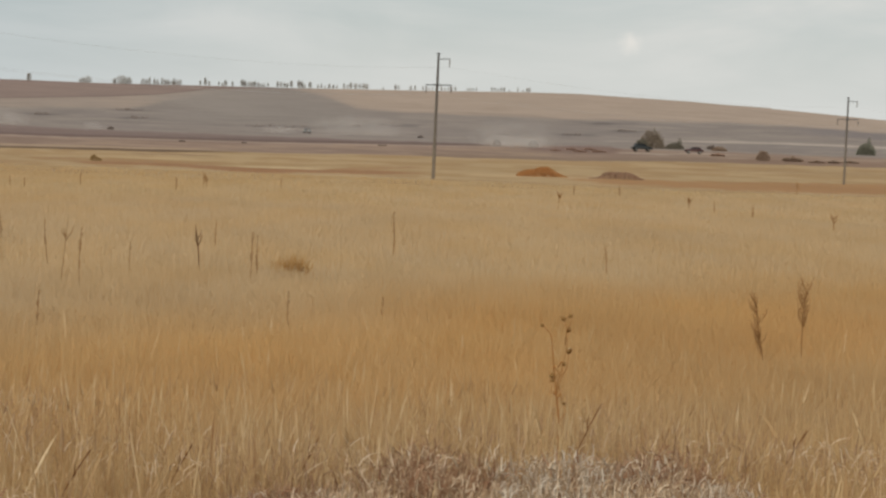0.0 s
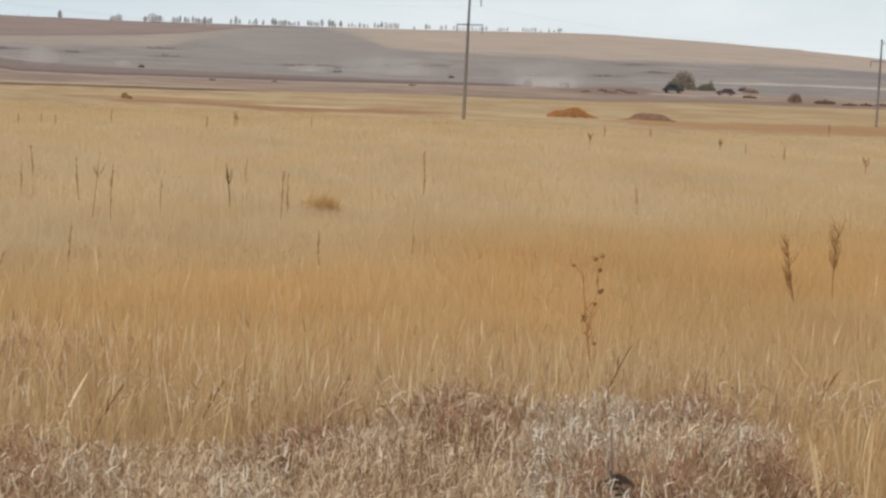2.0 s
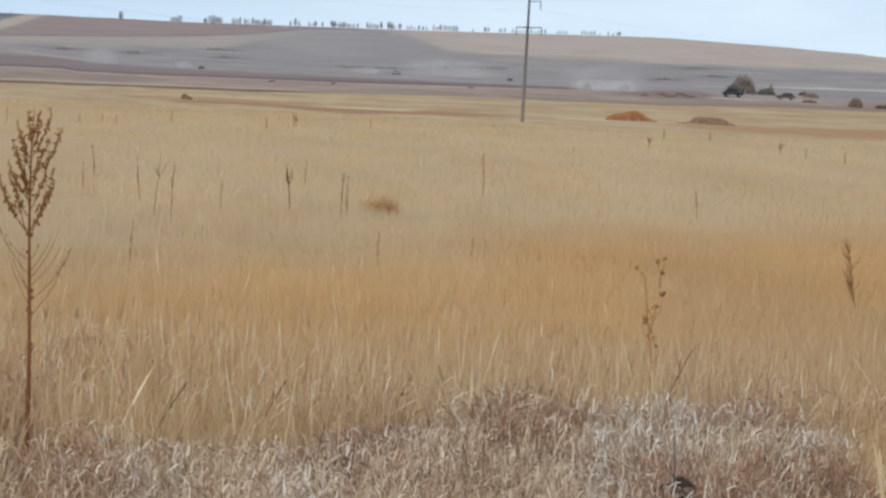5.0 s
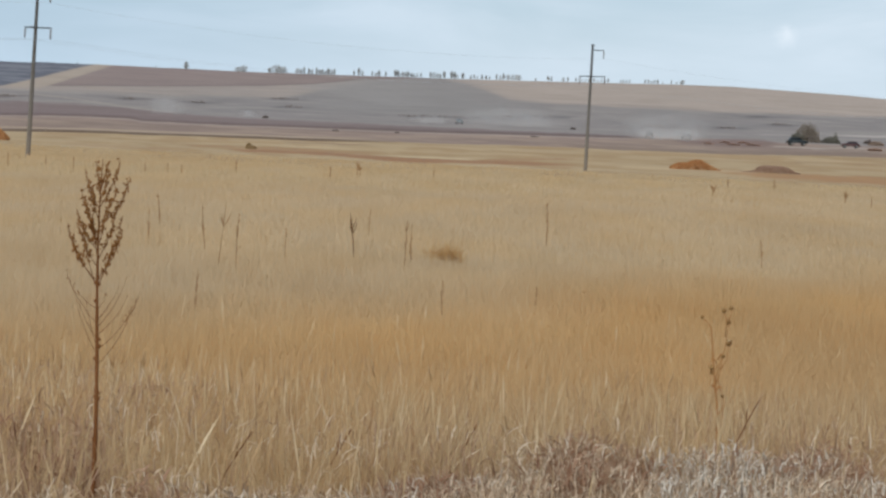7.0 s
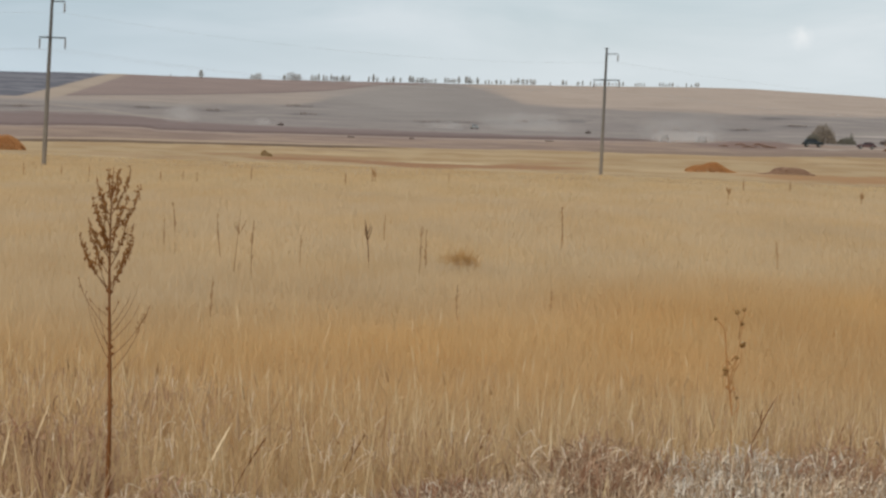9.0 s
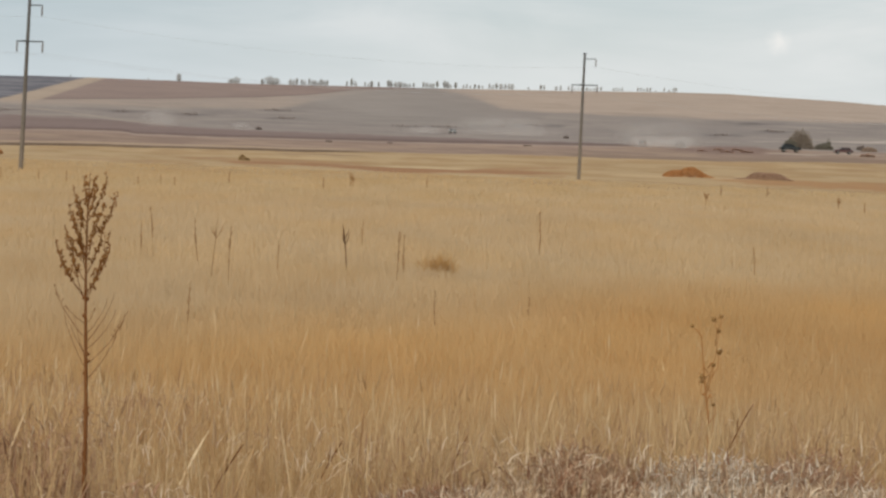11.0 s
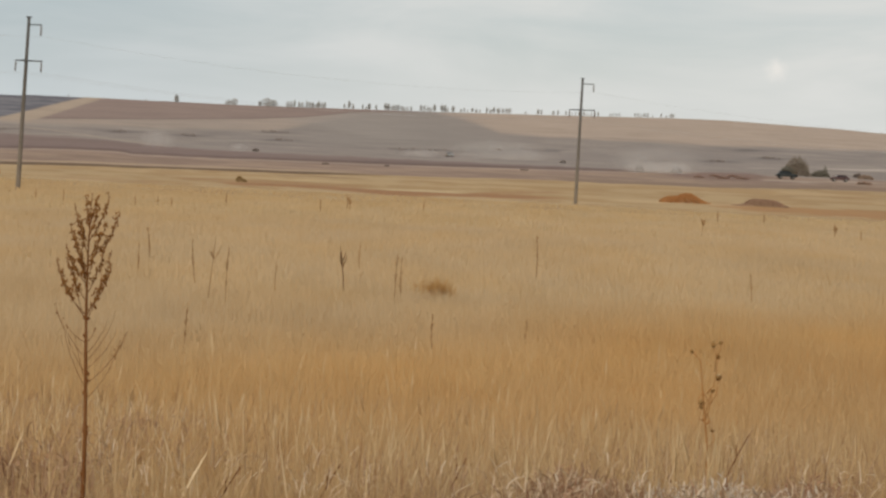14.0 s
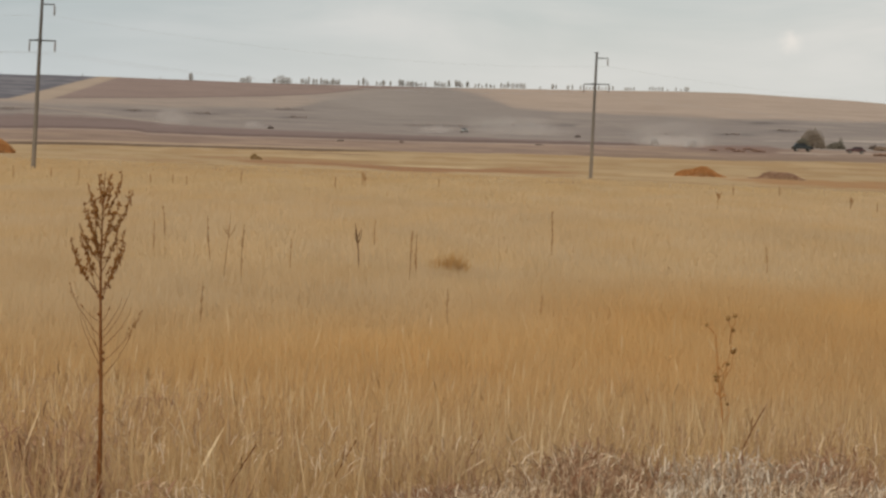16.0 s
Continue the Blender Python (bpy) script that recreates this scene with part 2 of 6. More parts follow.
MAT_DULL = grass_material("pinkish_brown_weeds", [(0.24, 0.135, 0.08), (0.42, 0.265, 0.165), (0.54, 0.375, 0.25)], patch=1.6, spread=0.7)
MAT_PALE = grass_material("pale_straw", [(0.52, 0.35, 0.18), (0.64, 0.46, 0.255), (0.74, 0.59, 0.38)], patch=0.6)
MAT_WEED = twig_material("brown_weed_stem", [(0.085, 0.036, 0.013), (0.135, 0.06, 0.023), (0.19, 0.092, 0.038)])
MAT_WORM = twig_material("reddish_brown_wormwood_stem", [(0.115, 0.042, 0.014), (0.175, 0.07, 0.025), (0.245, 0.112, 0.044)])
MAT_SEED = twig_material("brown_seed_heads", [(0.16, 0.066, 0.020), (0.26, 0.118, 0.038), (0.36, 0.185, 0.07)])
MAT_STRAWSTEM = twig_material("tan_weed_stem", [(0.24, 0.12, 0.05), (0.38, 0.22, 0.10), (0.48, 0.31, 0.16)])
MAT_AMBERSTEM = twig_material("orange_brown_stem", [(0.28, 0.125, 0.045), (0.42, 0.21, 0.078), (0.53, 0.30, 0.12)])
MAT_RUST = twig_material("rust_orange_twigs", [(0.42, 0.19, 0.07), (0.52, 0.255, 0.10), (0.60, 0.335, 0.15)], thin=0.4)
MAT_TAUPE = twig_material("grey_brown_twigs", [(0.32, 0.195, 0.125), (0.41, 0.26, 0.175), (0.50, 0.335, 0.235)], thin=0.4)
MAT_OLIVE = twig_material("olive_brown_twigs", [(0.25, 0.155, 0.07), (0.34, 0.22, 0.10), (0.43, 0.295, 0.145)], thin=0.4)
MAT_SCRUB = twig_material("dull_scrub_leaves", [(0.16, 0.145, 0.11), (0.22, 0.195, 0.15), (0.28, 0.25, 0.195)], thin=0.3)
# green leaves lightened and greyed, haze mixed into their colour
MAT_GREEN = twig_material("grey_green_leaves", [(0.21, 0.205, 0.155), (0.28, 0.27, 0.21), (0.36, 0.34, 0.27)], thin=0.45)
# crest leaf tones raised far above real foliage to hold the distance haze
MAT_TREE = twig_material("hazy_tree_leaves", [(0.46, 0.44, 0.41), (0.54, 0.52, 0.485), (0.62, 0.60, 0.56)], thin=0.4)
MAT_BARK = surface("grey_bark", (0.10, 0.075, 0.06), (0.19, 0.15, 0.12), scale=3.0)
MAT_CONCRETE = surface("weathered_concrete", (0.115, 0.103, 0.09), (0.20, 0.182, 0.16), scale=1.3, rough=0.9, fine=25)


def dust_haze_tone(m, lift):
    """Dust-pale foot and dirt-dark top of a pole; part of that contrast is haze put into the colour."""
    nt = m.node_tree
    b = nt.nodes["Principled BSDF"]
    old = b.inputs["Base Color"].links[0].from_socket
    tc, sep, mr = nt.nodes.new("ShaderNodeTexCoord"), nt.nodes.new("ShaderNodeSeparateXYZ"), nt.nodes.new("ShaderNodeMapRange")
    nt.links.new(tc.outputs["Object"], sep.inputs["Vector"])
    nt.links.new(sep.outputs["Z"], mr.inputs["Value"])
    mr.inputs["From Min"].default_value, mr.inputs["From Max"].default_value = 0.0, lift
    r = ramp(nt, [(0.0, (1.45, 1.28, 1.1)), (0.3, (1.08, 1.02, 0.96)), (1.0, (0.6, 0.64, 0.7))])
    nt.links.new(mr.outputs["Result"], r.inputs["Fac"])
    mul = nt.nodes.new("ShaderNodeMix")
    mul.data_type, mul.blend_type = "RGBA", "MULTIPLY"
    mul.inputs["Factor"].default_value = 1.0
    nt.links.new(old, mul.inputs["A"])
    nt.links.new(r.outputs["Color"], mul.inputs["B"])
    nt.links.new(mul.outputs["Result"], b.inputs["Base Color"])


dust_haze_tone(MAT_CONCRETE, 7.5)
MAT_STEEL = surface("galvanised_steel", (0.10, 0.105, 0.11), (0.17, 0.17, 0.17), rough=0.55, metal=0.7)
MAT_INSUL = surface("glazed_insulator", (0.13, 0.10, 0.085), (0.20, 0.16, 0.14), rough=0.25, spec=0.5)
MAT_WIRE = surface("aluminium_wire", (0.45, 0.46, 0.47), (0.55, 0.56, 0.57), rough=0.6, metal=0.3)


# ---- plan of the land ----


def vnoise(x, y, seed=0):
    """Smooth value noise in 0..1 on arrays."""
    x, y = np.asarray(x, float), np.asarray(y, float)
    xi, yi = np.floor(x).astype(np.int64), np.floor(y).astype(np.int64)
    fx, fy = x - xi, y - yi
    fx, fy = fx * fx * (3 - 2 * fx), fy * fy * (3 - 2 * fy)

    def h(a, b):
        k = (a * 374761393 + b * 668265263 + seed * 974634777) & 0xFFFFFFFF
        k = ((k ^ (k >> 13)) * 1274126177) & 0xFFFFFFFF
        return ((k ^ (k >> 16)) & 0xFFFF) / 65535.0
    return (h(xi, yi) * (1 - fx) + h(xi + 1, yi) * fx) * (1 - fy) + (h(xi, yi + 1) * (1 - fx) + h(xi + 1, yi + 1) * fx) * fy


def fbm(x, y, seed=0, octaves=4):
    s, a, t = 0.0, 0.5, 0.0
    for k in range(octaves):
        s, t = s + a * vnoise(x * 2 ** k, y * 2 ** k, seed + k), t + a
        a *= 0.5
    return s / t


def step(a, b, v):
    k = np.clip((np.asarray(v, float) - a) / (b - a), 0, 1)
    return k * k * (3 - 2 * k)


SLOPE = 1 / 3396.0      # bearings and rises are counted in this fraction of the distance


def rise_at(bearing, d):
    """How far the land stands above or below eye level at a distance, in SLOPE units."""
    b = np.clip(bearing, -1500, 1500)
    crest = np.interp(b, [-1500, -850, -650, -450, -348, -248, -49, 150, 250, 349, 448, 548, 647, 715, 780, 880, 1035, 1500],
                      [80, 81.5, 82.5, 82, 82.6, 84.3, 87.8, 91.5, 93.8, 96.2, 97, 94, 91.2, 87.5, 84.6, 79, 68.5, 48])
    near = -EYE_Z / SLOPE / np.maximum(d, 1)
    left = np.clip((b - 400) / 1250 * 13, -16, 0)
    table = [(200, None), (260, -29.5), (320, -19), (410, -1.0), (480, 9), (640, 17), (900, 31), (1200, 48), (1500, 65), (1800, 82), (2000, 92.5), (2150, 92), (2600, 76), (3400, 55), (4900, 40)]
    ds = np.array([t[0] for t in table], float)
    es = np.array([-EYE_Z / SLOPE / 200 if t[1] is None else t[1] for t in table], float)
    far = np.interp(d, ds, es)
    k = step(500, 2000, d)
    far = far + left * step(200, 320, d) * (1 - step(500, 1100, d)) + (crest - 92.5) * k * np.where(d > 2150, 0.8, 1.0)
    # folds in the hillside
    far = far + (fbm(b / 160.0, d / 420.0, 5) - 0.5) * 9 * step(430, 800, d) * (1 - step(1700, 1980, d))
    return np.where(d < 200, near, far)


def land_z(x, y):
    """Height of the ground."""
    x, y = np.asarray(x, float), np.asarray(y, float)
    r = np.hypot(x, y)
    th = np.arctan2(x, y)
    tc = np.clip(th, -0.42, 0.42)
    d = r * np.cos(tc)
    z = EYE_Z + rise_at(np.tan(tc) / SLOPE, d) * SLOPE * d
    verge = 0.5 * (1 - step(8.0, 16.0, y)) * step(-40, -10, y)
    roll = (fbm(x / 9.0, y / 9.0, 2) - 0.5) * 0.16 * step(4, 12, r) * (1 - step(120, 300, r)) + (fbm(x / 40.0, y / 40.0, 9) - 0.5) * 0.25 * step(25, 60, r) * (1 - step(250, 400, r))
    return np.where(r < 200, verge, z) + roll


def np_mesh(name, V, F, mat=None, smooth=False):
    me = bpy.data.meshes.new(name)
    V, F = np.asarray(V, np.float32), np.asarray(F, np.int32)
    k = F.shape[1]
    me.vertices.add(len(V))
    me.vertices.foreach_set("co", V.ravel())
    me.loops.add(F.size)
    me.loops.foreach_set("vertex_index", F.ravel())
    me.polygons.add(len(F))
    me.polygons.foreach_set("loop_start", np.arange(0, F.size, k, dtype=np.int32))
    me.update(calc_edges=True)
    if smooth:
        me.polygons.foreach_set("use_smooth", np.ones(len(F), bool))
    if mat:
        me.materials.append(mat)
    return me


def cover_colour(x, y):
    """The growth on each field: straw, rust weed, reed, ploughland, hill pasture; ditch shade and hill haze are in the
    colours.
    """
    r, th = np.hypot(x, y), np.arctan2(x, y)
    tc = np.clip(th, -0.42, 0.42)
    b = np.tan(tc) / SLOPE
    d = r * np.cos(tc)
    e = rise_at(b, d)
    n = fbm(b / 60.0, e / 6.0, 11) - 0.5
    n2 = fbm(b / 220.0, e / 14.0, 17) - 0.5
    ns = fbm(b / 75.0, e / 2.8, 23) - 0.5        # long thin streaks
    rag = fbm(b / 26.0, e / 3.0, 29) - 0.5        # ragged edges
    col = np.empty((len(x), 3))

    def lay(mask, c):
        m = np.clip(mask, 0, 1)[:, None]
        col[:] = col * (1 - m) + np.array(c) * m
    col[:] = (0.40, 0.265, 0.125)
    field = step(60, 110, d)
    lay(field, (0.365, 0.245, 0.128))
    lay(0.7 * step(0.0, 0.12, n2) * field, (0.395, 0.27, 0.145))
    lay(0.6 * step(0.02, 0.10, ns) * field, (0.40, 0.275, 0.15))
    lay(0.8 * step(0.0, 0.10, -ns) * field, (0.33, 0.205, 0.10))

    def strip(at, mids, halves, soft=1.2, wob=2.0):
        mid, half = np.interp(b, at, mids), np.interp(b, at, halves)
        off = np.abs(e + wob * rag - mid)
        return (1 - step(half - soft * 0.5, half + soft, off)) * step(at[0] - 30, at[0] + 10, b + 40 * n) * (1 - step(at[-1] - 10, at[-1] + 40, b + 40 * n))
    # rust-brown weed strips and pale straw between them
    lay(0.92 * strip([-420, -352, -282, -202, -142, -42, 98, 150], [-58, -56, -55, -57, -60, -57.5, -55, -54], [1.5, 2.0, 3.0, 4.0, 4.5, 4.5, 3.0, 1.0], 2.4, 4.0), (0.285, 0.14, 0.065))
    lay(0.8 * strip([-500, -420, -300, -200], [-52, -51, -50, -49], [1.5, 2.5, 2.5, 1.0], 2.4, 4.0), (0.315, 0.175, 0.085))
    lay(0.55 * strip([-720, -640, -540], [-60, -61, -62], [1.2, 1.6, 1.2], 1.6, 3.0), (0.32, 0.19, 0.10))
    lay(0.8 * strip([-142, -80, -22], [-51.2, -51.0, -51.6], [1.0, 1.3, 1.0], 1.0), (0.50, 0.37, 0.215))
    lay(0.6 * strip([-350, -290, -220], [-43.5, -43, -42], [0.9, 1.1, 0.9], 1.0), (0.46, 0.33, 0.185))
    lay(0.7 * strip([30, 90, 150], [-49.5, -47, -44], [0.9, 1.3, 1.0], 1.2), (0.30, 0.16, 0.078))
    lay(0.9 * strip([450, 622, 732, 835, 1040, 1400], [-55, -56, -57, -54, -51, -49], [2.0, 4.5, 6.0, 7.0, 8.0, 9.0], 3.0, 5.0), (0.325, 0.17, 0.075))
    lay(0.6 * strip([560, 700, 1040, 1400], [-30, -28, -27, -26], [0.8, 1.2, 1.2, 1.2], 1.2, 3.0), (0.27, 0.165, 0.085))
    lay(0.5 * strip([270, 345, 470], [-51.5, -51.5, -51.5], [1.0, 1.4, 1.0], 1.6, 2.0), (0.47, 0.33, 0.19))
    # dull grassland beyond a narrow ditch, its shade painted as a dark line
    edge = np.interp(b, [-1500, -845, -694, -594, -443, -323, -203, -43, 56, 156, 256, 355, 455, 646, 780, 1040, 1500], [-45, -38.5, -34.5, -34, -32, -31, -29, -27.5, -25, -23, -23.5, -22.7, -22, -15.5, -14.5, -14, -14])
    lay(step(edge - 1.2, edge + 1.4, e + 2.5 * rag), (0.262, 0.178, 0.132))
    beyond = step(edge, edge + 3, e)
    lay(0.75 * step(0.0, 0.12, ns) * beyond, (0.225, 0.15, 0.115))
    lay(0.6 * step(0.04, 0.14, -ns) * beyond, (0.31, 0.215, 0.155))
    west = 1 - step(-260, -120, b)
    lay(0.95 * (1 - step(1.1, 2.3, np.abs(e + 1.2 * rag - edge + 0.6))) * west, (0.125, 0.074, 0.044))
    lay(0.7 * (1 - step(1.0, 2.4, np.abs(e + 1.2 * rag - edge - 3.4))) * west, (0.375, 0.265, 0.175))
    lay(0.7 * strip([-330, -270, -205], [-37.5, -37, -36.5], [0.8, 1.0, 0.8], 1.0), (0.23, 0.14, 0.082))
    lay(0.75 * step(130, 190, b) * (1 - step(1.5, 4.5, np.abs(e + 2.0 * rag - edge - 3.0))), (0.205, 0.137, 0.098))
    # long belt of dark reeds with a ragged foot, pasture behind it
    belt = np.interp(b, [-1500, -846, -715, -622, -604, -595, -444, -344, -244, -64, 56, 155, 294, 700, 1500], [-15, -12.5, -8.4, -7.9, -9.5, -11.7, -11.6, -9.9, -9.2, -7.7, -5, -3.3, -0.7, 1, 3])
    top = np.interp(b, [-1500, -847, -716, -626, -545, -445, -345, -245, -65, 107, 300, 700], [12, 12.5, 14.6, 8.8, 4.6, 1.4, 1.1, 1.4, 1.0, 1.6, 2, 3])
    inbelt = step(belt - 0.7, belt + 0.7, e + 1.5 * rag)
    lay(inbelt * (1 - step(250, 330, b)), (0.195, 0.135, 0.118))
    lay(0.85 * (1 - step(0.9, 2.6, np.abs(e + 1.5 * rag - belt - 1.4))) * (1 - step(270, 340, b)), (0.128, 0.083, 0.072))
    lay(0.6 * (1 - step(0.8, 2.0, np.abs(e + 1.0 * rag - belt + 2.2))) * (1 - step(230, 300, b)), (0.33, 0.245, 0.195))
    # pasture of the lower slope, greyed and paled by haze put into its colour
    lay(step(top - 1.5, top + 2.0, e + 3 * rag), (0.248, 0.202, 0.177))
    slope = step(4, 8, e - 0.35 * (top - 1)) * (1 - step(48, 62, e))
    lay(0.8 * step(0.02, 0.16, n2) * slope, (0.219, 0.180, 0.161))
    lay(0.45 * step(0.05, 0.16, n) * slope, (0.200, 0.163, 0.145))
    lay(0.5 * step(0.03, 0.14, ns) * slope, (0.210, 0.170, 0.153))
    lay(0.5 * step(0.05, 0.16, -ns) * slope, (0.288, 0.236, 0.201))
    # a pale worn path slanting down the slope, short dark weedy hollows
    lay(0.6 * strip([-790, -716, -626, -545], [27, 21.6, 11.5, 6.0], [0.7, 0.9, 0.9, 0.7], 1.2, 1.5), (0.340, 0.265, 0.213))
    for at, mid in ((-616, 26), (-496, 25), (-336, 38), (-336, 24.5), (-110, 19), (49, 25), (323, 19.5), (432, 23.7), (491, 46), (531, 34)):
        lay(0.85 * strip([at - 26, at, at + 26], [mid - 0.6, mid, mid + 0.6], [0.5, 1.3, 0.6], 1.6, 3.5), (0.114, 0.092, 0.086))
    lay(0.9 * strip([-90, -45, 30, 110, 150], [20, 20.5, 24, 29, 30], [1.3, 2.2, 3.0, 2.5, 1.0], 3.0, 6.0) * step(-0.10, 0.06, rag), (0.130, 0.106, 0.098))
    lay(0.75 * strip([-880, -840, -800], [20, 21, 23], [1.0, 2.2, 1.0], 1.6, 3.0), (0.121, 0.090, 0.079))
    # pale dusty tracks by the vehicles
    lay(0.8 * strip([640, 728, 882, 1037, 1300], [20, 22.2, 22.7, 22.1, 22], [0.8, 1.3, 1.5, 1.5, 1.4], 1.0), (0.444, 0.364, 0.307))
    lay(0.75 * strip([540, 575, 610], [-4.8, -4.6, -4.2], [0.8, 1.0, 0.8], 1.0), (0.416, 0.335, 0.279))
    lay(0.75 * strip([635, 665, 705], [-1.6, -1.2, -0.8], [0.8, 1.0, 0.8], 1.0), (0.416, 0.335, 0.279))
    lay(0.5 * strip([495, 515, 540], [15, 16, 17], [0.8, 1.0, 0.8], 1.2), (0.397, 0.321, 0.269))
    lay(0.6 * strip([740, 983, 1150], [-7, -3, -1], [0.9, 1.1, 1.0], 1.0), (0.378, 0.288, 0.222))
    # reddish weeds beside the track
    lay(0.85 * strip([375, 404, 450, 504, 525], [-4, -3, -1, 0, 0], [1.5, 4.0, 5.5, 5.0, 2.0], 3.0, 6.0), (0.190, 0.118, 0.096))
    lay(0.7 * strip([700, 770, 860, 1040, 1200], [-12, -9, -9, -8, -8], [1.5, 4.0, 4.0, 5.0, 5.0], 3.0, 7.0), (0.236, 0.146, 0.104))
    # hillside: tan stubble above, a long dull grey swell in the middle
    # these greyish tones carry the haze over the hill as well
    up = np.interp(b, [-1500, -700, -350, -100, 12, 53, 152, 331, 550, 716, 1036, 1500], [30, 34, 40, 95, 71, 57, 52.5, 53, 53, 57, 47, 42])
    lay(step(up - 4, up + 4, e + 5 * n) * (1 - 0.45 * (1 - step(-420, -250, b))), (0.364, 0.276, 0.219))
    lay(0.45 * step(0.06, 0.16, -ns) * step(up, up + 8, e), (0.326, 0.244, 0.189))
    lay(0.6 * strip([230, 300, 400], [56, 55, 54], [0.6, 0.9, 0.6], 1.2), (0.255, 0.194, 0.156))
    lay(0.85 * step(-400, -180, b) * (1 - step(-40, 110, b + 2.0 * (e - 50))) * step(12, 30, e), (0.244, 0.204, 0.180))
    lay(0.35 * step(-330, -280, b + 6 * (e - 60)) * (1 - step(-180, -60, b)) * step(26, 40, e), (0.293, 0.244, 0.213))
    # dark fold running down to the far end of the slope
    lay(0.8 * step(780, 900, b) * (1 - step(3, 9, np.abs(e + 4 * rag - np.interp(b, [800, 901, 1036, 1300], [48, 46, 39, 34])))), (0.194, 0.161, 0.156))
    # brown ploughland under the crest, with a dark lower edge
    low = np.interp(b, [-760, -547, -377, -297, -248, -208, -98, -60], [42.6, 51.4, 60.3, 67, 73.3, 80, 85.6, 90])
    inside = step(-768, -756, b - (e - 42.6) * 2.75) * (1 - step(-100, -60, b))
    lay(step(low - 0.8, low + 0.8, e + 0.8 * n) * inside, (0.248, 0.176, 0.149))
    lay(0.5 * step(0.02, 0.12, ns) * step(low, low + 2, e) * inside, (0.222, 0.156, 0.135))
    lay(0.6 * (1 - step(0.5, 1.6, np.abs(e + 0.8 * n - low - 0.9))) * inside, (0.161, 0.112, 0.095))
    # stubble strip, then the dark slate field at the far end
    strip_in = (1 - step(-768, -756, b - (e - 42.6) * 2.75)) * step(34, 42, e + 2 * n)
    lay(0.8 * strip_in, (0.364, 0.274, 0.203))
    slate = 1 - step(-845, -835, b - (e - 39.4) * 3.55 + 10 * n)
    lay(slate * step(37, 40, e + n), (0.118, 0.109, 0.121))
    lay(0.8 * slate * step(0.0, 0.08, ns) * step(44, 48, e), (0.189, 0.175, 0.184))
    return np.clip(col, 0.02, 0.9)


def build_ground():
    fine = np.arange(-21.0, 21.01, 0.10)
    angles = np.radians(np.concatenate([np.arange(-180, -21, 6.0), fine, np.arange(24, 180, 6.0)]))
    rings = [0.0, 2.0, 4.0]
    while rings[-1] < 60:
        rings.append(rings[-1] + 0.5)
    while rings[-1] < 190:
        rings.append(rings[-1] * 1.012)
    while rings[-1] < 2200:
        rings.append(rings[-1] * 1.007)
    while rings[-1] < 4900:
        rings.append(rings[-1] * 1.06)
    rings = np.array(rings[1:])
    A, R = np.meshgrid(angles, rings)
    x, y = (R * np.sin(A)).ravel(), (R * np.cos(A)).ravel()
    z = land_z(x, y)
    V = np.column_stack([x, y, z])
    V = np.vstack([[[0, 0, float(land_z(0.0, 0.0))]], V])
    n, m = len(angles), len(rings)
    i, j = np.meshgrid(np.arange(n), np.arange(m - 1))
    a, b = (1 + j * n + i).ravel(), (1 + j * n + (i + 1) % n).ravel()
    tri = np.vstack([np.column_stack([a, a + n, b]), np.column_stack([b, a + n, b + n])])
    k = np.arange(n)
    tri = np.vstack([tri, np.column_stack([np.zeros(n, int), 1 + k, 1 + (k + 1) % n])])
    me = np_mesh("ground", V, tri, MAT_GROUND, True)
    at = me.color_attributes.new("cover", "FLOAT_COLOR", "POINT")
    c = np.ones((len(V), 4), np.float32)
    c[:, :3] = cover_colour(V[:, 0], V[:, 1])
    at.data.foreach_set("color", c.ravel())
    return tagged(new("ground", me), "dry steppe field rising to a tan hillside with ploughland", "ground", kind="structure")


build_ground()

# ---- small makers ----


def part(name, bm, mat, parent=None, label="", smooth=True):
    """Links a bmesh as one mesh object under a thing or a part."""
    me = bpy.data.meshes.new(name)
    bm.to_mesh(me)
    bm.free()
    if smooth:
        for p in me.polygons:
            p.use_smooth = True
    me.materials.append(mat)
    ob = new(name, me)
    if parent:
        ob.parent = parent
    if label:
        ob["label"] = label
    return ob


def np_part(name, V, F, mat, parent=None, label=""):
    ob = new(name, np_mesh(name, V, F, mat))
    if parent:
        ob.parent = parent
    if label:
        ob["label"] = label
    return ob


def tube(bm, pts, radii, sides=6, cap=True):
    """A tapered tube along points."""
    rings = []
    for i, p in enumerate(pts):
        p = Vector(p)
        d = Vector(pts[min(i + 1, len(pts) - 1)]) - Vector(pts[max(i - 1, 0)])
        d = d.normalized() if d.length > 1e-9 else Vector((0, 0, 1))
        u = d.cross(Vector((0.3, 0.95, 0.1))).normalized()
        v = d.cross(u)
        rings.append([bm.verts.new(p + (u * math.cos(2 * math.pi * k / sides) + v * math.sin(2 * math.pi * k / sides)) * radii[i]) for k in range(sides)])
    for a, b in zip(rings, rings[1:]):
        for k in range(sides):
            bm.faces.new((a[k], a[(k + 1) % sides], b[(k + 1) % sides], b[k]))
    if cap:
        bm.faces.new(rings[0][::-1])
        bm.faces.new(rings[-1])
    return bm


def box(bm, cx, cy, cz, sx, sy, sz, bevel=0.0):
    r = bmesh.ops.create_cube(bm, size=1.0, matrix=Matrix.LocRotScale((cx, cy, cz), None, (sx, sy, sz)))
    if bevel:
        es = list({e for v in r["verts"] for e in v.link_edges})
        bmesh.ops.bevel(bm, geom=es, offset=bevel, segments=1, affect="EDGES")
    return bm


def empty_thing(name, m, label, category, group=""):
    ob = new(name)
    ob.matrix_world = m
    return tagged(ob, label, category, group)


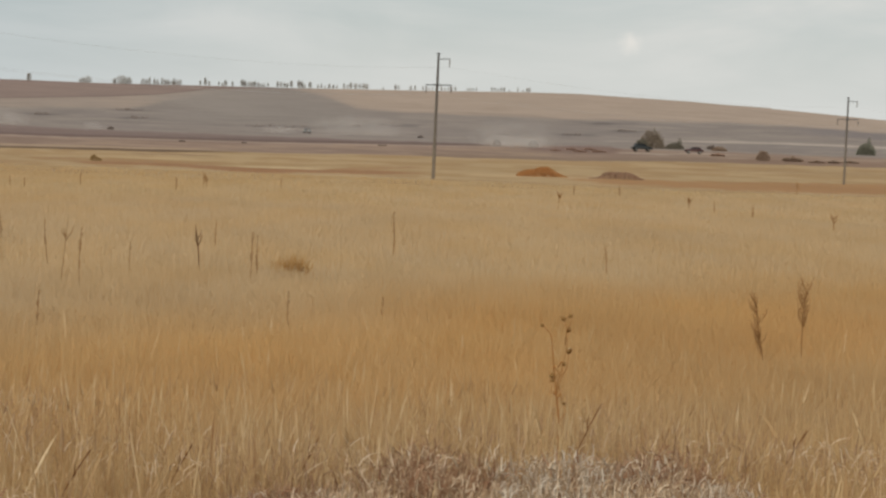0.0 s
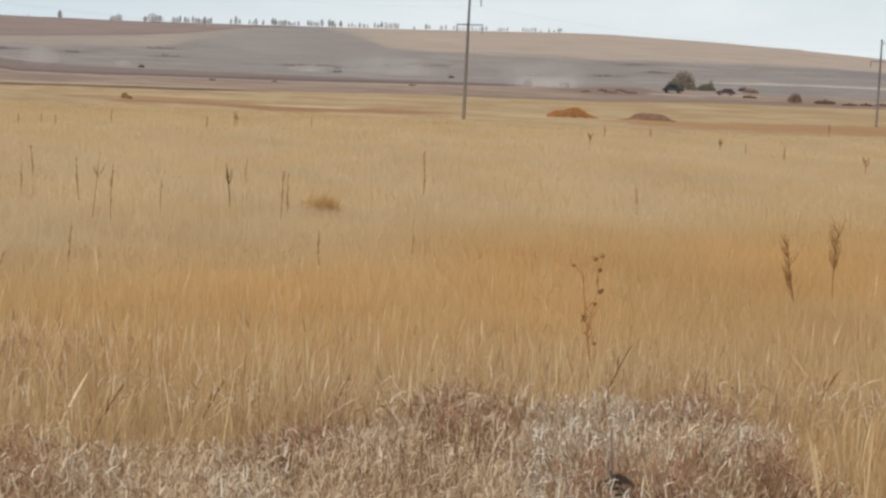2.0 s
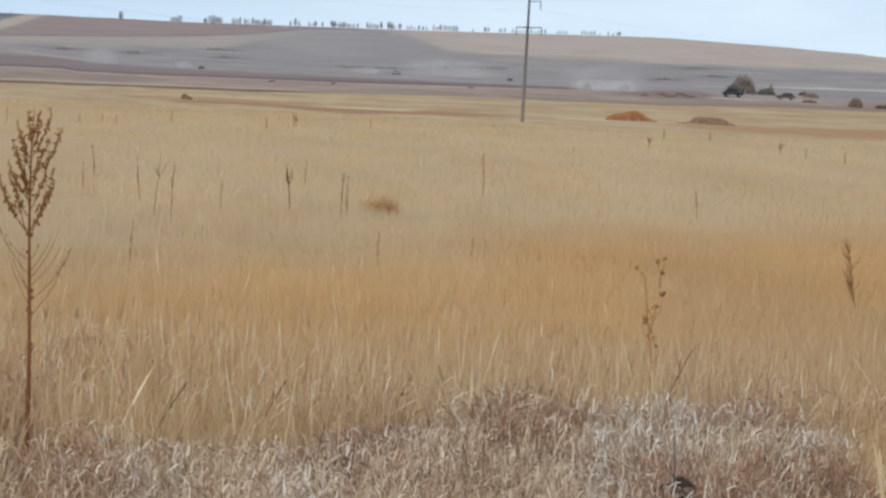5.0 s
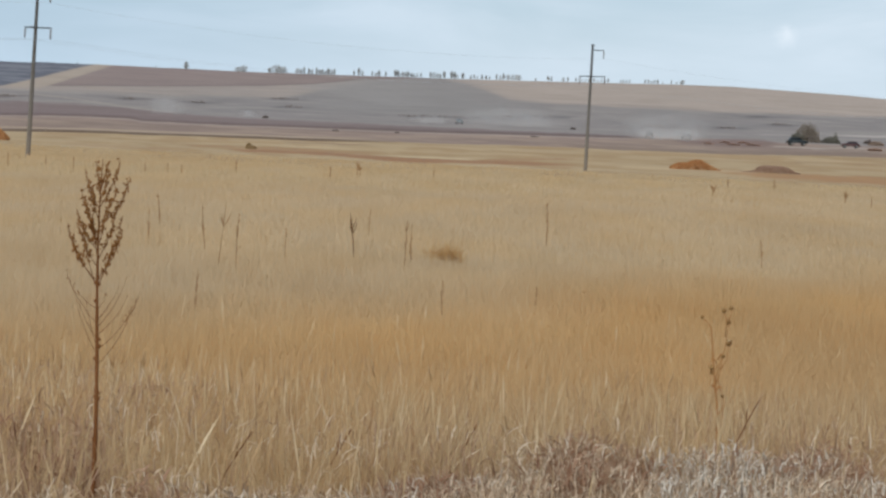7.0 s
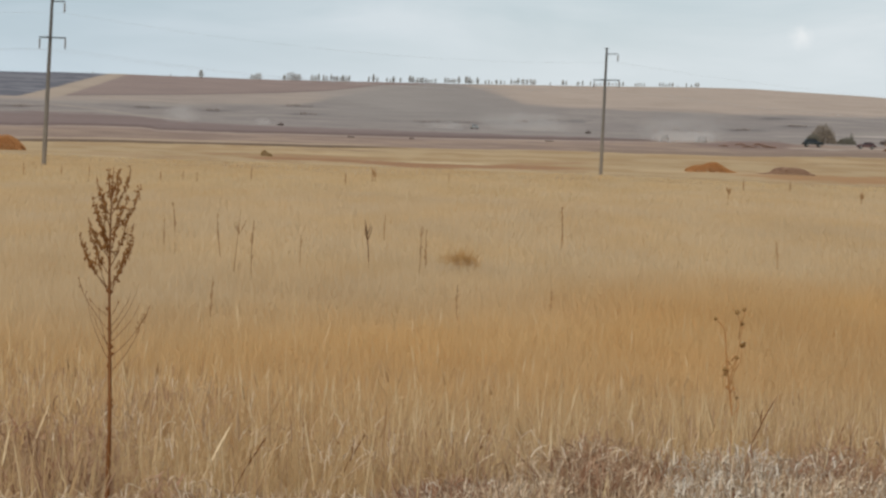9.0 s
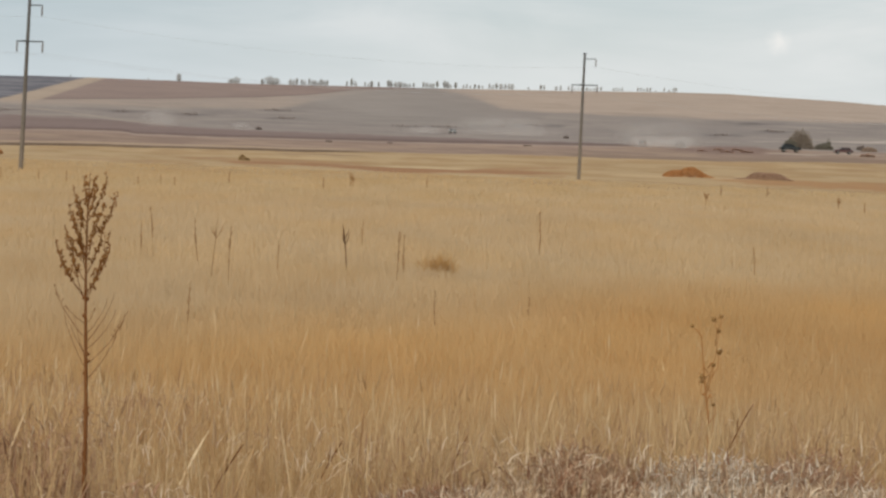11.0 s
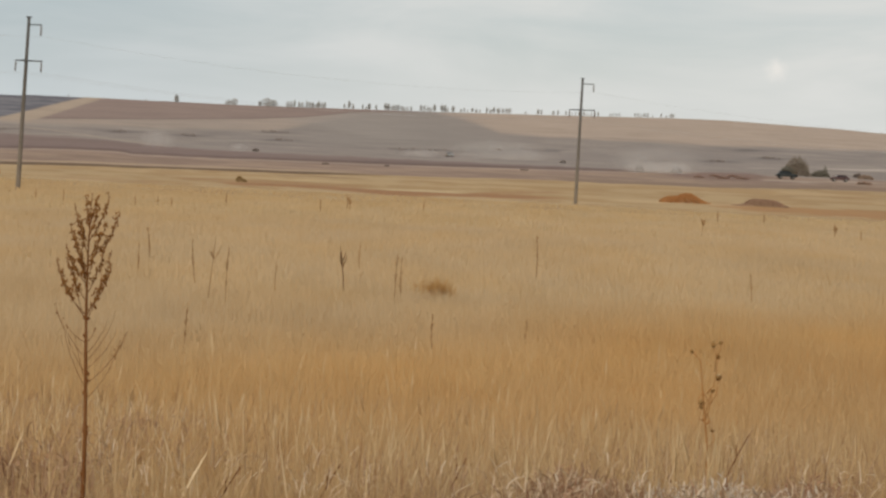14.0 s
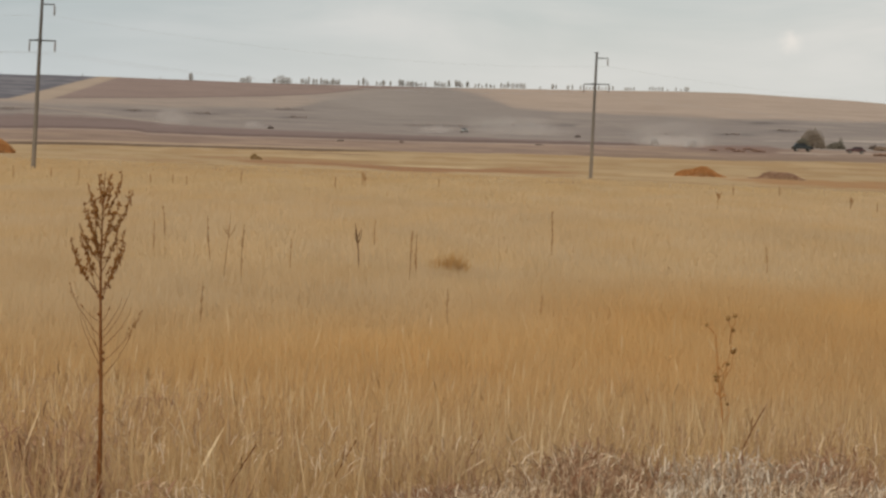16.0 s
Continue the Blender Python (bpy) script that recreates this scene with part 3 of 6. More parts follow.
def spot(bearing, d, dz=0.0):
    """The point of the ground at a bearing and a distance ahead."""
    x = bearing * SLOPE * d
    return Vector((x, d, float(land_z(x, d)) + dz))


# ---- power line ----
POLE_H = 8.0
LINE_TURN = math.degrees(math.atan2(31.8, 27.5))      # the line runs away from the road


def power_pole(m):
    t = empty_thing("power_pole", m, "weathered grey concrete power pole with steel crossarms in dry grass", "power pole", "poles of the power line")
    bm = bmesh.new()
    tube(bm, [(0, 0, -0.8 + (POLE_H + 0.8) * k / 8) for k in range(9)], [0.118 - 0.05 * k / 8 for k in range(9)], 12)
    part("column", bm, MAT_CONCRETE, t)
    bm = bmesh.new()
    box(bm, 0, 0, POLE_H + 0.02, 0.19, 0.19, 0.06, 0.012)
    part("cap", bm, MAT_STEEL, t)
    zl, zu = POLE_H - 1.98, POLE_H - 0.32
    bm = bmesh.new()
    box(bm, 0, 0.13, zl, 2.04, 0.06, 0.065, 0.008)
    box(bm, 0, -0.13, zl, 0.42, 0.05, 0.08, 0.008)
    part("crossarm", bm, MAT_STEEL, t)
    bm = bmesh.new()
    box(bm, 0.38, 0.11, zu, 0.90, 0.05, 0.055, 0.008)
    part("upper_arm", bm, MAT_STEEL, t)
    for x, z in ((-0.98, zl), (0.98, zl), (0.8, zu)):
        bm = bmesh.new()
        pts, rad = [(x, 0.13, z - 0.03)], [0.014]
        for k in range(3):
            z0 = z - 0.10 - 0.13 * k
            pts += [(x, 0.13, z0), (x, 0.13, z0 - 0.02), (x, 0.13, z0 - 0.05), (x, 0.13, z0 - 0.06)]
            rad += [0.025, 0.05, 0.056, 0.025]
        pts.append((x, 0.13, z - 0.52))
        rad.append(0.02)
        tube(bm, pts, rad, 10)
        part("insulator", bm, MAT_INSUL, t)
    return t


LINE_STEP = (Vector((6.87, 120.4, 0)) - Vector((-20.6, 88.6, 0)))
POLE_AT = [Vector((-20.72, 88.6, 0)) - LINE_STEP, Vector((-20.72, 88.6, 0)), Vector((6.87, 120.4, 0)), Vector((46.0, 167.7, 0)), Vector((85.0, 214.9, 0))]
poles = []
for k, p in enumerate(POLE_AT):
    lean = [(0, 0), (-0.85, 1.5), (-0.5, 0.2), (0.3, 0.4), (0, 0)][k]
    m = pose(p.x, p.y, float(land_z(p.x, p.y)), lean[0], lean[1], LINE_TURN - 90 + 0)
    m = m @ Matrix.Diagonal((1, 1, 0.957 if k == 3 else 0.98 if k == 2 else 1.0, 1))
    poles.append(power_pole(m) if not poles else copy_thing(poles[0], m))


def overhead_wire(a, b, sag):
    bm = bmesh.new()
    pts = []
    for k in range(25):
        s = k / 24
        p = a.lerp(b, s)
        p.z -= sag * 4 * s * (1 - s)
        pts.append(p)
    tube(bm, pts, [0.0035] * 25, 5)
    return tagged(part("overhead_wire", bm, MAT_WIRE), "thin grey aluminium wire hung between the poles", "wire", "wires of the power line")


for k in range(4):
    for x, z in ((-0.98, POLE_H - 2.5), (0.98, POLE_H - 2.5), (0.8, POLE_H - 0.84)):
        ma, mb = poles[k].matrix_basis, poles[k + 1].matrix_basis
        overhead_wire(ma @ Vector((x, 0.13, z)), mb @ Vector((x, 0.13, z)), 0.7)

# ---- grass ----
rng = np.random.default_rng(7)


def blades(x, y, h, w, lean, curl, head=None, rng=rng):
    """Upright blades of three sections, each bending its own way; head: share of them that carry a spikelet."""
    n = len(x)
    z = land_z(x, y) - 0.02
    face, way = rng.uniform(0, np.pi, n), rng.uniform(0, 2 * np.pi, n)
    fx, fy = np.cos(face), np.sin(face) * 0.6
    bx, by = np.cos(way) * lean, np.sin(way) * lean
    V = np.empty((n, 7, 3), np.float32)
    ears = rng.random(n) < (head or 0.0)
    prof = np.where(ears[:, None], np.array([[0.5, 0.45, 1.5]]), np.array([[0.8, 1.0, 0.7]]))
    for i, s in enumerate((0.0, 0.42, 0.78)):
        px, py = x + bx * h * (s + curl * s * s), y + by * h * (s + curl * s * s)
        pz = z + h * (s - curl * lean * 0.4 * s * s)
        for j, sg in enumerate((-0.5, 0.5)):
            V[:, i * 2 + j] = np.column_stack([px + fx * w * prof[:, i] * sg, py + fy * w * prof[:, i] * sg, pz])
    V[:, 6] = np.column_stack([x + bx * h * (1 + curl), y + by * h * (1 + curl), z + h * (1 - curl * lean * 0.4)])
    F = np.array([[0, 1, 3], [0, 3, 2], [2, 3, 5], [2, 5, 4], [4, 5, 6]])
    faces = (np.arange(n)[:, None, None] * 7 + F[None]).reshape(-1, 3)
    return V.reshape(-1, 3), faces


def scatter(n, d0, d1, b0=-1080, b1=1240, tuft=0, spread=0.12, power=1.0):
    """Places in the wedge of field between two distances, even over the ground or in tufts."""
    k = n if not tuft else max(1, n // tuft)
    d = np.sqrt(rng.uniform(d0 * d0, d1 * d1, k)) if power == 1.0 else d0 + (d1 - d0) * rng.random(k) ** power
    x = rng.uniform(b0, b1, k) * SLOPE * d
    if tuft:
        x, d = np.repeat(x, tuft), np.repeat(d, tuft)
        x, d = x + rng.normal(0, spread, len(x)), d + rng.normal(0, spread, len(d))
    return x, d


def stuff(name, V, F, mat, label):
    return tagged(new(name, np_mesh(name, V, F, mat)), label, "grass", kind="stuff")


def joined(parts):
    Vs, Fs, o = [], [], 0
    for V, F in parts:
        Vs.append(V)
        Fs.append(F + o)
        o += len(V)
    return np.vstack(Vs), np.vstack(Fs)


def tussock_line(x, y):
    """Distance at which the bleached tussocks of the verge give way to the golden field."""
    b = x / (np.maximum(y, 1) * SLOPE)
    return np.interp(b, [-1200, -730, -418, -226, -105, 55, 207, 459, 610, 742, 860, 1200], [7.1, 7.35, 7.8, 8.4, 8.45, 8.65, 9.15, 9.45, 9.65, 9.1, 7.9, 7.0]) + (fbm(x * 1.3, y * 1.3, 31) - 0.5) * 0.8


def trodden(x, y):
    """A small gap in the growth in front of the tall wormwood."""
    return (np.abs(x + 664 * SLOPE * y) < 0.075) & (y < 8.0) & (y > 6.2) & (rng.random(len(x)) < 0.82)


def simple_blades(x, y, h, w, lean):
    """Blades of two sections for the grass further off."""
    n = len(x)
    z = land_z(x, y) - 0.02
    face, way = rng.normal(0, 0.4, n), rng.uniform(0, 2 * np.pi, n)
    fx, fy = np.cos(face) * w / 2, np.sin(face) * 0.6 * w / 2
    bx, by = np.cos(way) * lean * h, np.sin(way) * lean * h
    V = np.empty((n, 5, 3), np.float32)
    V[:, 0], V[:, 1] = np.column_stack([x - fx, y - fy, z]), np.column_stack([x + fx, y + fy, z])
    V[:, 2], V[:, 3] = np.column_stack([x + bx * 0.5 - fx, y + by * 0.5 - fy, z + h * 0.6]), np.column_stack([x + bx * 0.5 + fx, y + by * 0.5 + fy, z + h * 0.6])
    V[:, 4] = np.column_stack([x + bx, y + by, z + h * (1 - 0.3 * lean)])
    F = np.array([[0, 1, 3], [0, 3, 2], [2, 3, 4]])
    return V.reshape(-1, 3), (np.arange(n)[:, None, None] * 5 + F[None]).reshape(-1, 3)


def stand(x, y, even):
    """How tall the grass grows from patch to patch."""
    return even + (1 - even) * 2 * fbm(x / 2.5, y / 2.5, 41)


def field():
    x, y = scatter(84000, 7.0, 19.0, tuft=10, spread=0.13)
    keep = (y > tussock_line(x, y)) & ~trodden(x, y) & (rng.random(len(y)) > step(12.0, 19.0, y))
    x, y = x[keep], y[keep]
    k = len(x)
    V, F = blades(x, y, 0.42 * rng.uniform(0.45, 1.2, k) * stand(x, y, 0.6), 0.0034 * rng.uniform(0.6, 1.4, k), rng.gamma(2.0, 0.14, k), rng.uniform(0, 0.6, k), 0.2)
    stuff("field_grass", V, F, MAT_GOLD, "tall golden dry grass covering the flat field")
    x, y = scatter(122000, 12.5, 30.0, tuft=5, spread=0.22)
    keep = rng.random(len(y)) < 0.15 + 0.85 * step(12.5, 17.5, y)
    x, y = x[keep], y[keep]
    k = len(x)
    V, F = simple_blades(x, y, 0.40 * rng.uniform(0.55, 1.15, k) * stand(x, y, 0.5), 0.0056 * rng.uniform(0.6, 1.4, k), rng.gamma(2.0, 0.16, k))
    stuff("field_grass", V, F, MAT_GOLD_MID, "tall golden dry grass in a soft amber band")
    parts = []
    for n, d0, d1, h, w in ((105000, 28.0, 62.0, 0.36, 0.012), (52000, 58.0, 96.0, 0.32, 0.021), (22000, 92.0, 114.0, 0.20, 0.027)):
        x, y = scatter(n, d0, d1)
        k = len(x)
        parts.append(simple_blades(x, y, h * rng.uniform(0.7, 1.1, k) * stand(x, y, 0.8), w * rng.uniform(0.6, 1.4, k), rng.gamma(2.0, 0.15, k)))
    V, F = joined(parts)
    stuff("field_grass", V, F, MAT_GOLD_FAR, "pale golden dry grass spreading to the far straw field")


def straws():
    x, y = scatter(420, 12.0, 21.0, power=1.4)
    xb, yb = scatter(620, 9.5, 16.5, tuft=9, spread=0.07, power=1.3)
    x, y = np.concatenate([x, xb]), np.concatenate([y, yb])
    k = len(x)
    V, F = blades(x, y, rng.uniform(0.25, 0.58, k), 0.0062 * (0.6 + y / 22), rng.gamma(2.0, 0.075, k), rng.uniform(0, 0.7, k), 0.4)
    stuff("pale_straw", V, F, MAT_PALE, "scattered pale straw stems standing above the grass")


def wisps(x, y, z, ln, w):
    """Short curled wisps lying every way in the mat: ribbons bent twice."""
    n = len(x)
    a, tilt, turn = rng.uniform(0, 2 * np.pi, n), rng.uniform(0.5, 1.6, n), rng.normal(0, 0.75, n)
    P = np.column_stack([x, y, z])
    V = np.empty((n, 8, 3), np.float32)
    for i in range(4):
        side = np.column_stack([-np.sin(a) * 0.8, np.cos(a) * 0.4, np.full(n, 0.5)]) * (w * (1.0, 1.1, 0.9, 0.3)[i] / 2)[:, None]
        V[:, i * 2], V[:, i * 2 + 1] = P - side, P + side
        P = P + np.column_stack([np.cos(a) * np.cos(tilt), np.sin(a) * np.cos(tilt), np.sin(tilt)]) * (ln / 3)[:, None]
        tilt, a = tilt - np.abs(turn) * 0.55, a + turn * 0.5
    F = np.array([[0, 1, 3], [0, 3, 2], [2, 3, 5], [2, 5, 4], [4, 5, 7], [4, 7, 6]])
    return V.reshape(-1, 3), (np.arange(n)[:, None, None] * 8 + F[None]).reshape(-1, 3)


def mat_top(x, y):
    """Height of the matted tussocks over the ground: humps with gaps."""
    return 0.18 + 0.19 * np.clip(fbm(x / 0.5, y / 0.5, 61, 3) * 1.8 - 0.45, 0, 1)


def bleached(x, y):
    """Where the verge growth is bleached grey; tan elsewhere."""
    b = x / (np.maximum(y, 1) * SLOPE)
    patch = 0.62 * step(290, 370, b) * (1 - step(510, 600, b)) + 0.3 * step(510, 600, b) * (1 - step(740, 800, b)) + 0.55 * step(-270, -200, b) * (1 - step(-110, -40, b)) + 0.52 * step(-560, -480, b) * (1 - step(-370, -300, b)) + 0.35 * (1 - step(-800, -720, b))
    return patch + (fbm(x * 2.2, y * 2.2, 81) - 0.5) * 1.7 + rng.uniform(-0.32, 0.32, len(x)) > 0.46


def worn(x, y):
    """Where the verge growth stands thinner, towards the right of the bleached mat."""
    return (x / (np.maximum(y, 1) * SLOPE) > 380) & (rng.random(len(x)) < 0.5 * step(8.8, 7.2, y) + 0.1)


def tussocks():
    for name, mat, grey, label in (("bleached_tussocks", MAT_GREY, True, "bleached grey tussock grass matted along the verge"), ("tan_tussocks", MAT_TAN, False, "tan tussock grass matted along the verge")):
        x, y = scatter(46000, 6.2, 12.0, tuft=16, spread=0.06)
        keep = (y < tussock_line(x, y)) & (bleached(x, y) == grey) & ~trodden(x, y) & ~worn(x, y)
        x, y = x[keep], y[keep]
        k = len(x)
        V, F = blades(x, y, mat_top(x, y) * rng.uniform(0.45, 1.3, k), 0.0062 * rng.uniform(0.5, 1.5, k), rng.gamma(2.4, 0.16, k), rng.uniform(-0.2, 0.9, k), 0.05)
        x, y = scatter(64000, 6.2, 11.0)
        keep = (y < tussock_line(x, y)) & (bleached(x, y) == grey) & ~trodden(x, y) & ~worn(x, y)
        x, y = x[keep], y[keep]
        k = len(x)
        top = mat_top(x, y)
        W = wisps(x, y, land_z(x, y) + top * rng.uniform(0.25, 1.0, k) ** 0.6, rng.uniform(0.035, 0.095, k), 0.0060 * rng.uniform(0.5, 1.5, k))
        V, F = joined([(V, F), W])
        stuff(name, V, F, mat, label)
    # the same bleached growth thinly mixed into the near field
    x, y = scatter(4500, 8.6, 14.0, tuft=30, spread=0.14, power=1.3)
    keep = (y > tussock_line(x, y) - 0.3) & (fbm(x / 1.8, y / 1.8, 71) + 0.10 * (x < -1.0) > 0.52)
    x, y = x[keep], y[keep]
    k = len(x)
    W = wisps(x, y, land_z(x, y) + rng.uniform(0.12, 0.34, k), rng.uniform(0.05, 0.16, k), 0.0052 * rng.uniform(0.5, 1.4, k))
    stuff("field_wisps", W[0], W[1], MAT_TAN, "tan wisps curled among the golden grass")
    x, y = scatter(16000, 6.2, 12.5, tuft=30, spread=0.11)
    keep = ~trodden(x, y) & (y < tussock_line(x, y) + 0.25) & (fbm(x * 1.1, y * 1.1, 91) > 0.61)
    x, y = x[keep], y[keep]
    k = len(x)
    xe, ye = scatter(19000, 7.0, 11.0, b0=80, b1=900, tuft=30, spread=0.10)
    near = (ye < tussock_line(xe, ye) + 0.15) & (ye > tussock_line(xe, ye) - 0.65) & (fbm(xe * 1.4, ye * 1.4, 95) > 0.53)
    x, y = np.concatenate([x, xe[near]]), np.concatenate([y, ye[near]])
    k = len(x)
    xl, yl = scatter(22000, 8.0, 13.0, b0=-1080, b1=-330, tuft=30, spread=0.12)
    low = ~trodden(xl, yl) & (yl > tussock_line(xl, yl)) & (fbm(xl * 1.1, yl * 0.6, 97) > 0.55)
    xr, yr = scatter(2400, 8.2, 10.0, b0=170, b1=300, tuft=14, spread=0.10)
    xq, yq = scatter(2600, 7.2, 8.8, b0=-120, b1=0, tuft=12, spread=0.09)
    xw, yw = scatter(900, 6.4, 7.6, b0=-640, b1=-540, tuft=12, spread=0.09)
    xq, yq = np.concatenate([xq, xw]), np.concatenate([yq, yw])
    xs, ys = scatter(2200, 8.4, 10.4, b0=590, b1=720, tuft=12, spread=0.09)
    xr, yr = np.concatenate([xr, xq, xs]), np.concatenate([yr, yq, ys])
    xn, yn = scatter(6000, 6.3, 7.9, b0=440, b1=860, tuft=22, spread=0.07)
    near = fbm(xn * 2.4, yn * 2.4, 103) > 0.51
    xn, yn = xn[near], yn[near]
    red = ~trodden(xr, yr) & (yr < tussock_line(xr, yr) + 0.1) & (yr > tussock_line(xr, yr) - 0.8)
    x, y = np.concatenate([x, xl[low], xr[red], xn]), np.concatenate([y, yl[low], yr[red], yn])
    k = len(x)
    xp, yp = scatter(34000, 7.6, 18.0, b0=-1080, b1=300, tuft=20, spread=0.2)
    thick = ~trodden(xp, yp) & (yp > tussock_line(xp, yp)) & (fbm(xp * 0.8, yp * 0.35, 99) + 0.14 * step(200, -500, xp / (yp * SLOPE)) > 0.56) & (rng.random(len(yp)) > step(12.0, 18.0, yp))
    xt, yt = scatter(20000, 9.6, 18.0, b0=200, b1=1240, tuft=20, spread=0.2)
    some = (yt > tussock_line(xt, yt)) & (fbm(xt * 0.8, yt * 0.35, 107) > 0.535) & (rng.random(len(yt)) > step(12.0, 18.0, yt))
    xp, yp = np.concatenate([xp[thick], xt[some]]), np.concatenate([yp[thick], yt[some]])
    kp = len(xp)
    B = blades(xp, yp, rng.uniform(0.16, 0.40, kp), 0.0044 * rng.uniform(0.6, 1.4, kp), rng.gamma(2.0, 0.16, kp), rng.uniform(0.0, 0.9, kp), 0.3)
    stuff("dull_weeds", B[0], B[1], MAT_DULL, "dull pinkish-brown dead weeds low in the near grass")
    B = blades(x, y, (mat_top(x, y) + 0.05) * rng.uniform(0.4, 1.1, k), 0.0055 * rng.uniform(0.6, 1.5, k), rng.gamma(2.0, 0.2, k), rng.uniform(0.0, 1.2, k), 0.3)
    W = wisps(x, y, land_z(x, y) + mat_top(x, y) * rng.uniform(0.2, 1.0, k), rng.uniform(0.03, 0.10, k), 0.007 * rng.uniform(0.5, 1.5, k))
    V, F = joined([B, W])
    stuff("russet_weeds", V, F, MAT_RUSSET, "low russet dead weeds among the tussocks")
    x, y = scatter(420, 6.4, 11.5)
    k = len(x)
    V, F = blades(x, y, rng.uniform(0.25, 0.52, k), 0.0058 * rng.uniform(0.6, 1.2, k), rng.gamma(2.0, 0.11, k), rng.uniform(0, 0.8, k), 0.3)
    stuff("verge_straw", V, F, MAT_PALE, "pale straw stems leaning among the tussocks")


def near_stems():
    """Coarser stems that stand out one by one close to the verge."""
    x, y = scatter(3000, 7.4, 15.5, tuft=5, spread=0.08, power=1.3)
    keep = (y > tussock_line(x, y)) & ~trodden(x, y)
    x, y = x[keep], y[keep]
    k = len(x)
    V, F = blades(x, y, rng.uniform(0.2, 0.56, k), 0.0074 * rng.uniform(0.5, 1.3, k), rng.gamma(2.0, 0.09, k), rng.uniform(0, 0.45, k), 0.35)
    stuff("near_stems", V, F, MAT_STEM, "coarse tan stems standing in the near grass")


def verge_round_viewer():
    """The same verge growth, thinner, all round the place where the viewer stands."""
    r = 1.2 + 11.0 * rng.random(26000) ** 0.7
    a = rng.uniform(0, 2 * np.pi, 26000)
    x, y = r * np.sin(a), r * np.cos(a)
    keep = ~((y > 6.0) & (np.abs(x) < 0.36 * y))
    x, y = x[keep], y[keep]
    k = len(x)
    V, F = blades(x, y, rng.uniform(0.08, 0.26, k), 0.006 * rng.uniform(0.6, 1.5, k), rng.gamma(2.4, 0.24, k), rng.uniform(0, 1.6, k), 0.05)
    stuff("verge_grass", V, F, MAT_TAN, "short dry tan grass on the verge")


verge_round_viewer()
near_stems()
field()
straws()
tussocks()

# ---- weeds of the field ----
wr = random.Random(11)


def straw_plant(seed):
    """One coarse dead grass stem: a thin bent culm with a joint, one or two drooping leaves, a narrow ear on some."""
    rnd = random.Random(seed)
    h, lean, way = rnd.uniform(0.34, 0.6), rnd.uniform(0.03, 0.34), rnd.uniform(0, 6.28)
    t = empty_thing("dry_grass_plant", Matrix.Identity(4), "single coarse pale dry grass plant standing above the near grass", "grass", "coarse straws of the near grass")
    out = Vector((math.cos(way), math.sin(way) * 0.6, 0))

    def at(f):
        return out * (lean * h * f ** 1.5) + Vector((0.004 * math.sin(f * 7 + seed), 0, h * f * (1 - 0.12 * lean * f)))
    bm = bmesh.new()
    tube(bm, [at(q / 8) + Vector((0, 0, -0.02 if q == 0 else 0)) for q in range(9)], [0.0024 - 0.0014 * q / 8 + (0.0007 if q == 3 else 0) for q in range(9)], 5)
    part("culm", bm, MAT_PALE if seed % 3 else MAT_STEM, t)
    for k in range(rnd.randint(1, 2)):
        f0, side = rnd.uniform(0.25, 0.6), rnd.uniform(0, 6.28)
        ln, fall = rnd.uniform(0.08, 0.2), rnd.uniform(0.2, 1.3)
        d = Vector((math.cos(side), math.sin(side) * 0.6, 0))
        nrm = Vector((-d.y, d.x, 0.25))
        bm = bmesh.new()
        rows_ = []
        for q in range(6):
            f = q / 5
            c = at(f0) + d * (ln * 0.7 * f) + Vector((0, 0, ln * (0.8 * f - fall * f * f)))
            w = 0.0028 * math.sin(0.5 + 2.5 * f)
            rows_.append((bm.verts.new(c - nrm * w), bm.verts.new(c + nrm * w)))
        for u, v in zip(rows_, rows_[1:]):
            bm.faces.new((u[0], u[1], v[1], v[0]))
        part("leaf", bm, MAT_PALE, t)
    if rnd.random() < 0.6:
        bm = bmesh.new()
        tube(bm, [at(0.84), at(0.9), at(0.96), at(1.0) + Vector((0, 0, 0.03))], [0.0012, 0.0042, 0.0034, 0.0008], 6)
        part("ear", bm, MAT_STEM, t)
    return t


STRAWS = [straw_plant(k) for k in range(12)]
for k in range(190):
    d = 7.9 + 5.6 * wr.random() ** 1.4
    x = wr.uniform(-1020, 1180) * SLOPE * d
    if abs(x + 664 * SLOPE * d) < 0.09 or d < float(tussock_line(np.array([x]), np.array([d]))[0]) - 0.6:
        d += 1.0
    m = pose(x, d, float(land_z(x, d)), 0, 0, wr.uniform(0, 360))
    if k < len(STRAWS):
        STRAWS[k].matrix_basis = m
    else:
        copy_thing(STRAWS[k % len(STRAWS)], m)


def bead_mesh(bm, c, r, stretch=1.3, rnd=wr):
    """A small lumpy seed head."""
    m = Matrix.Translation(c) @ Euler((rnd.uniform(-1, 1), rnd.uniform(-1, 1), rnd.uniform(0, 6))).to_matrix().to_4x4() @ Matrix.Diagonal((r, r, r * stretch, 1))
    bmesh.ops.create_icosphere(bm, subdivisions=1, radius=1.0, matrix=m)


def octa_beads(places, radii):
    """Many tiny seeds at once: each an eight-sided bead."""
    P, R = np.array(places, np.float32), np.array(radii, np.float32)[:, None, None]
    dirs = np.array([[1, 0, 0], [0, 1, 0], [-1, 0, 0], [0, -1, 0], [0, 0, 1.5], [0, 0, -1.5]], np.float32)
    V = P[:, None, :] + dirs[None] * R
    F = np.array([[0, 1, 4], [1, 2, 4], [2, 3, 4], [3, 0, 4], [1, 0, 5], [2, 1, 5], [3, 2, 5], [0, 3, 5]])
    return V.reshape(-1, 3), (np.arange(len(P))[:, None, None] * 6 + F[None]).reshape(-1, 3)


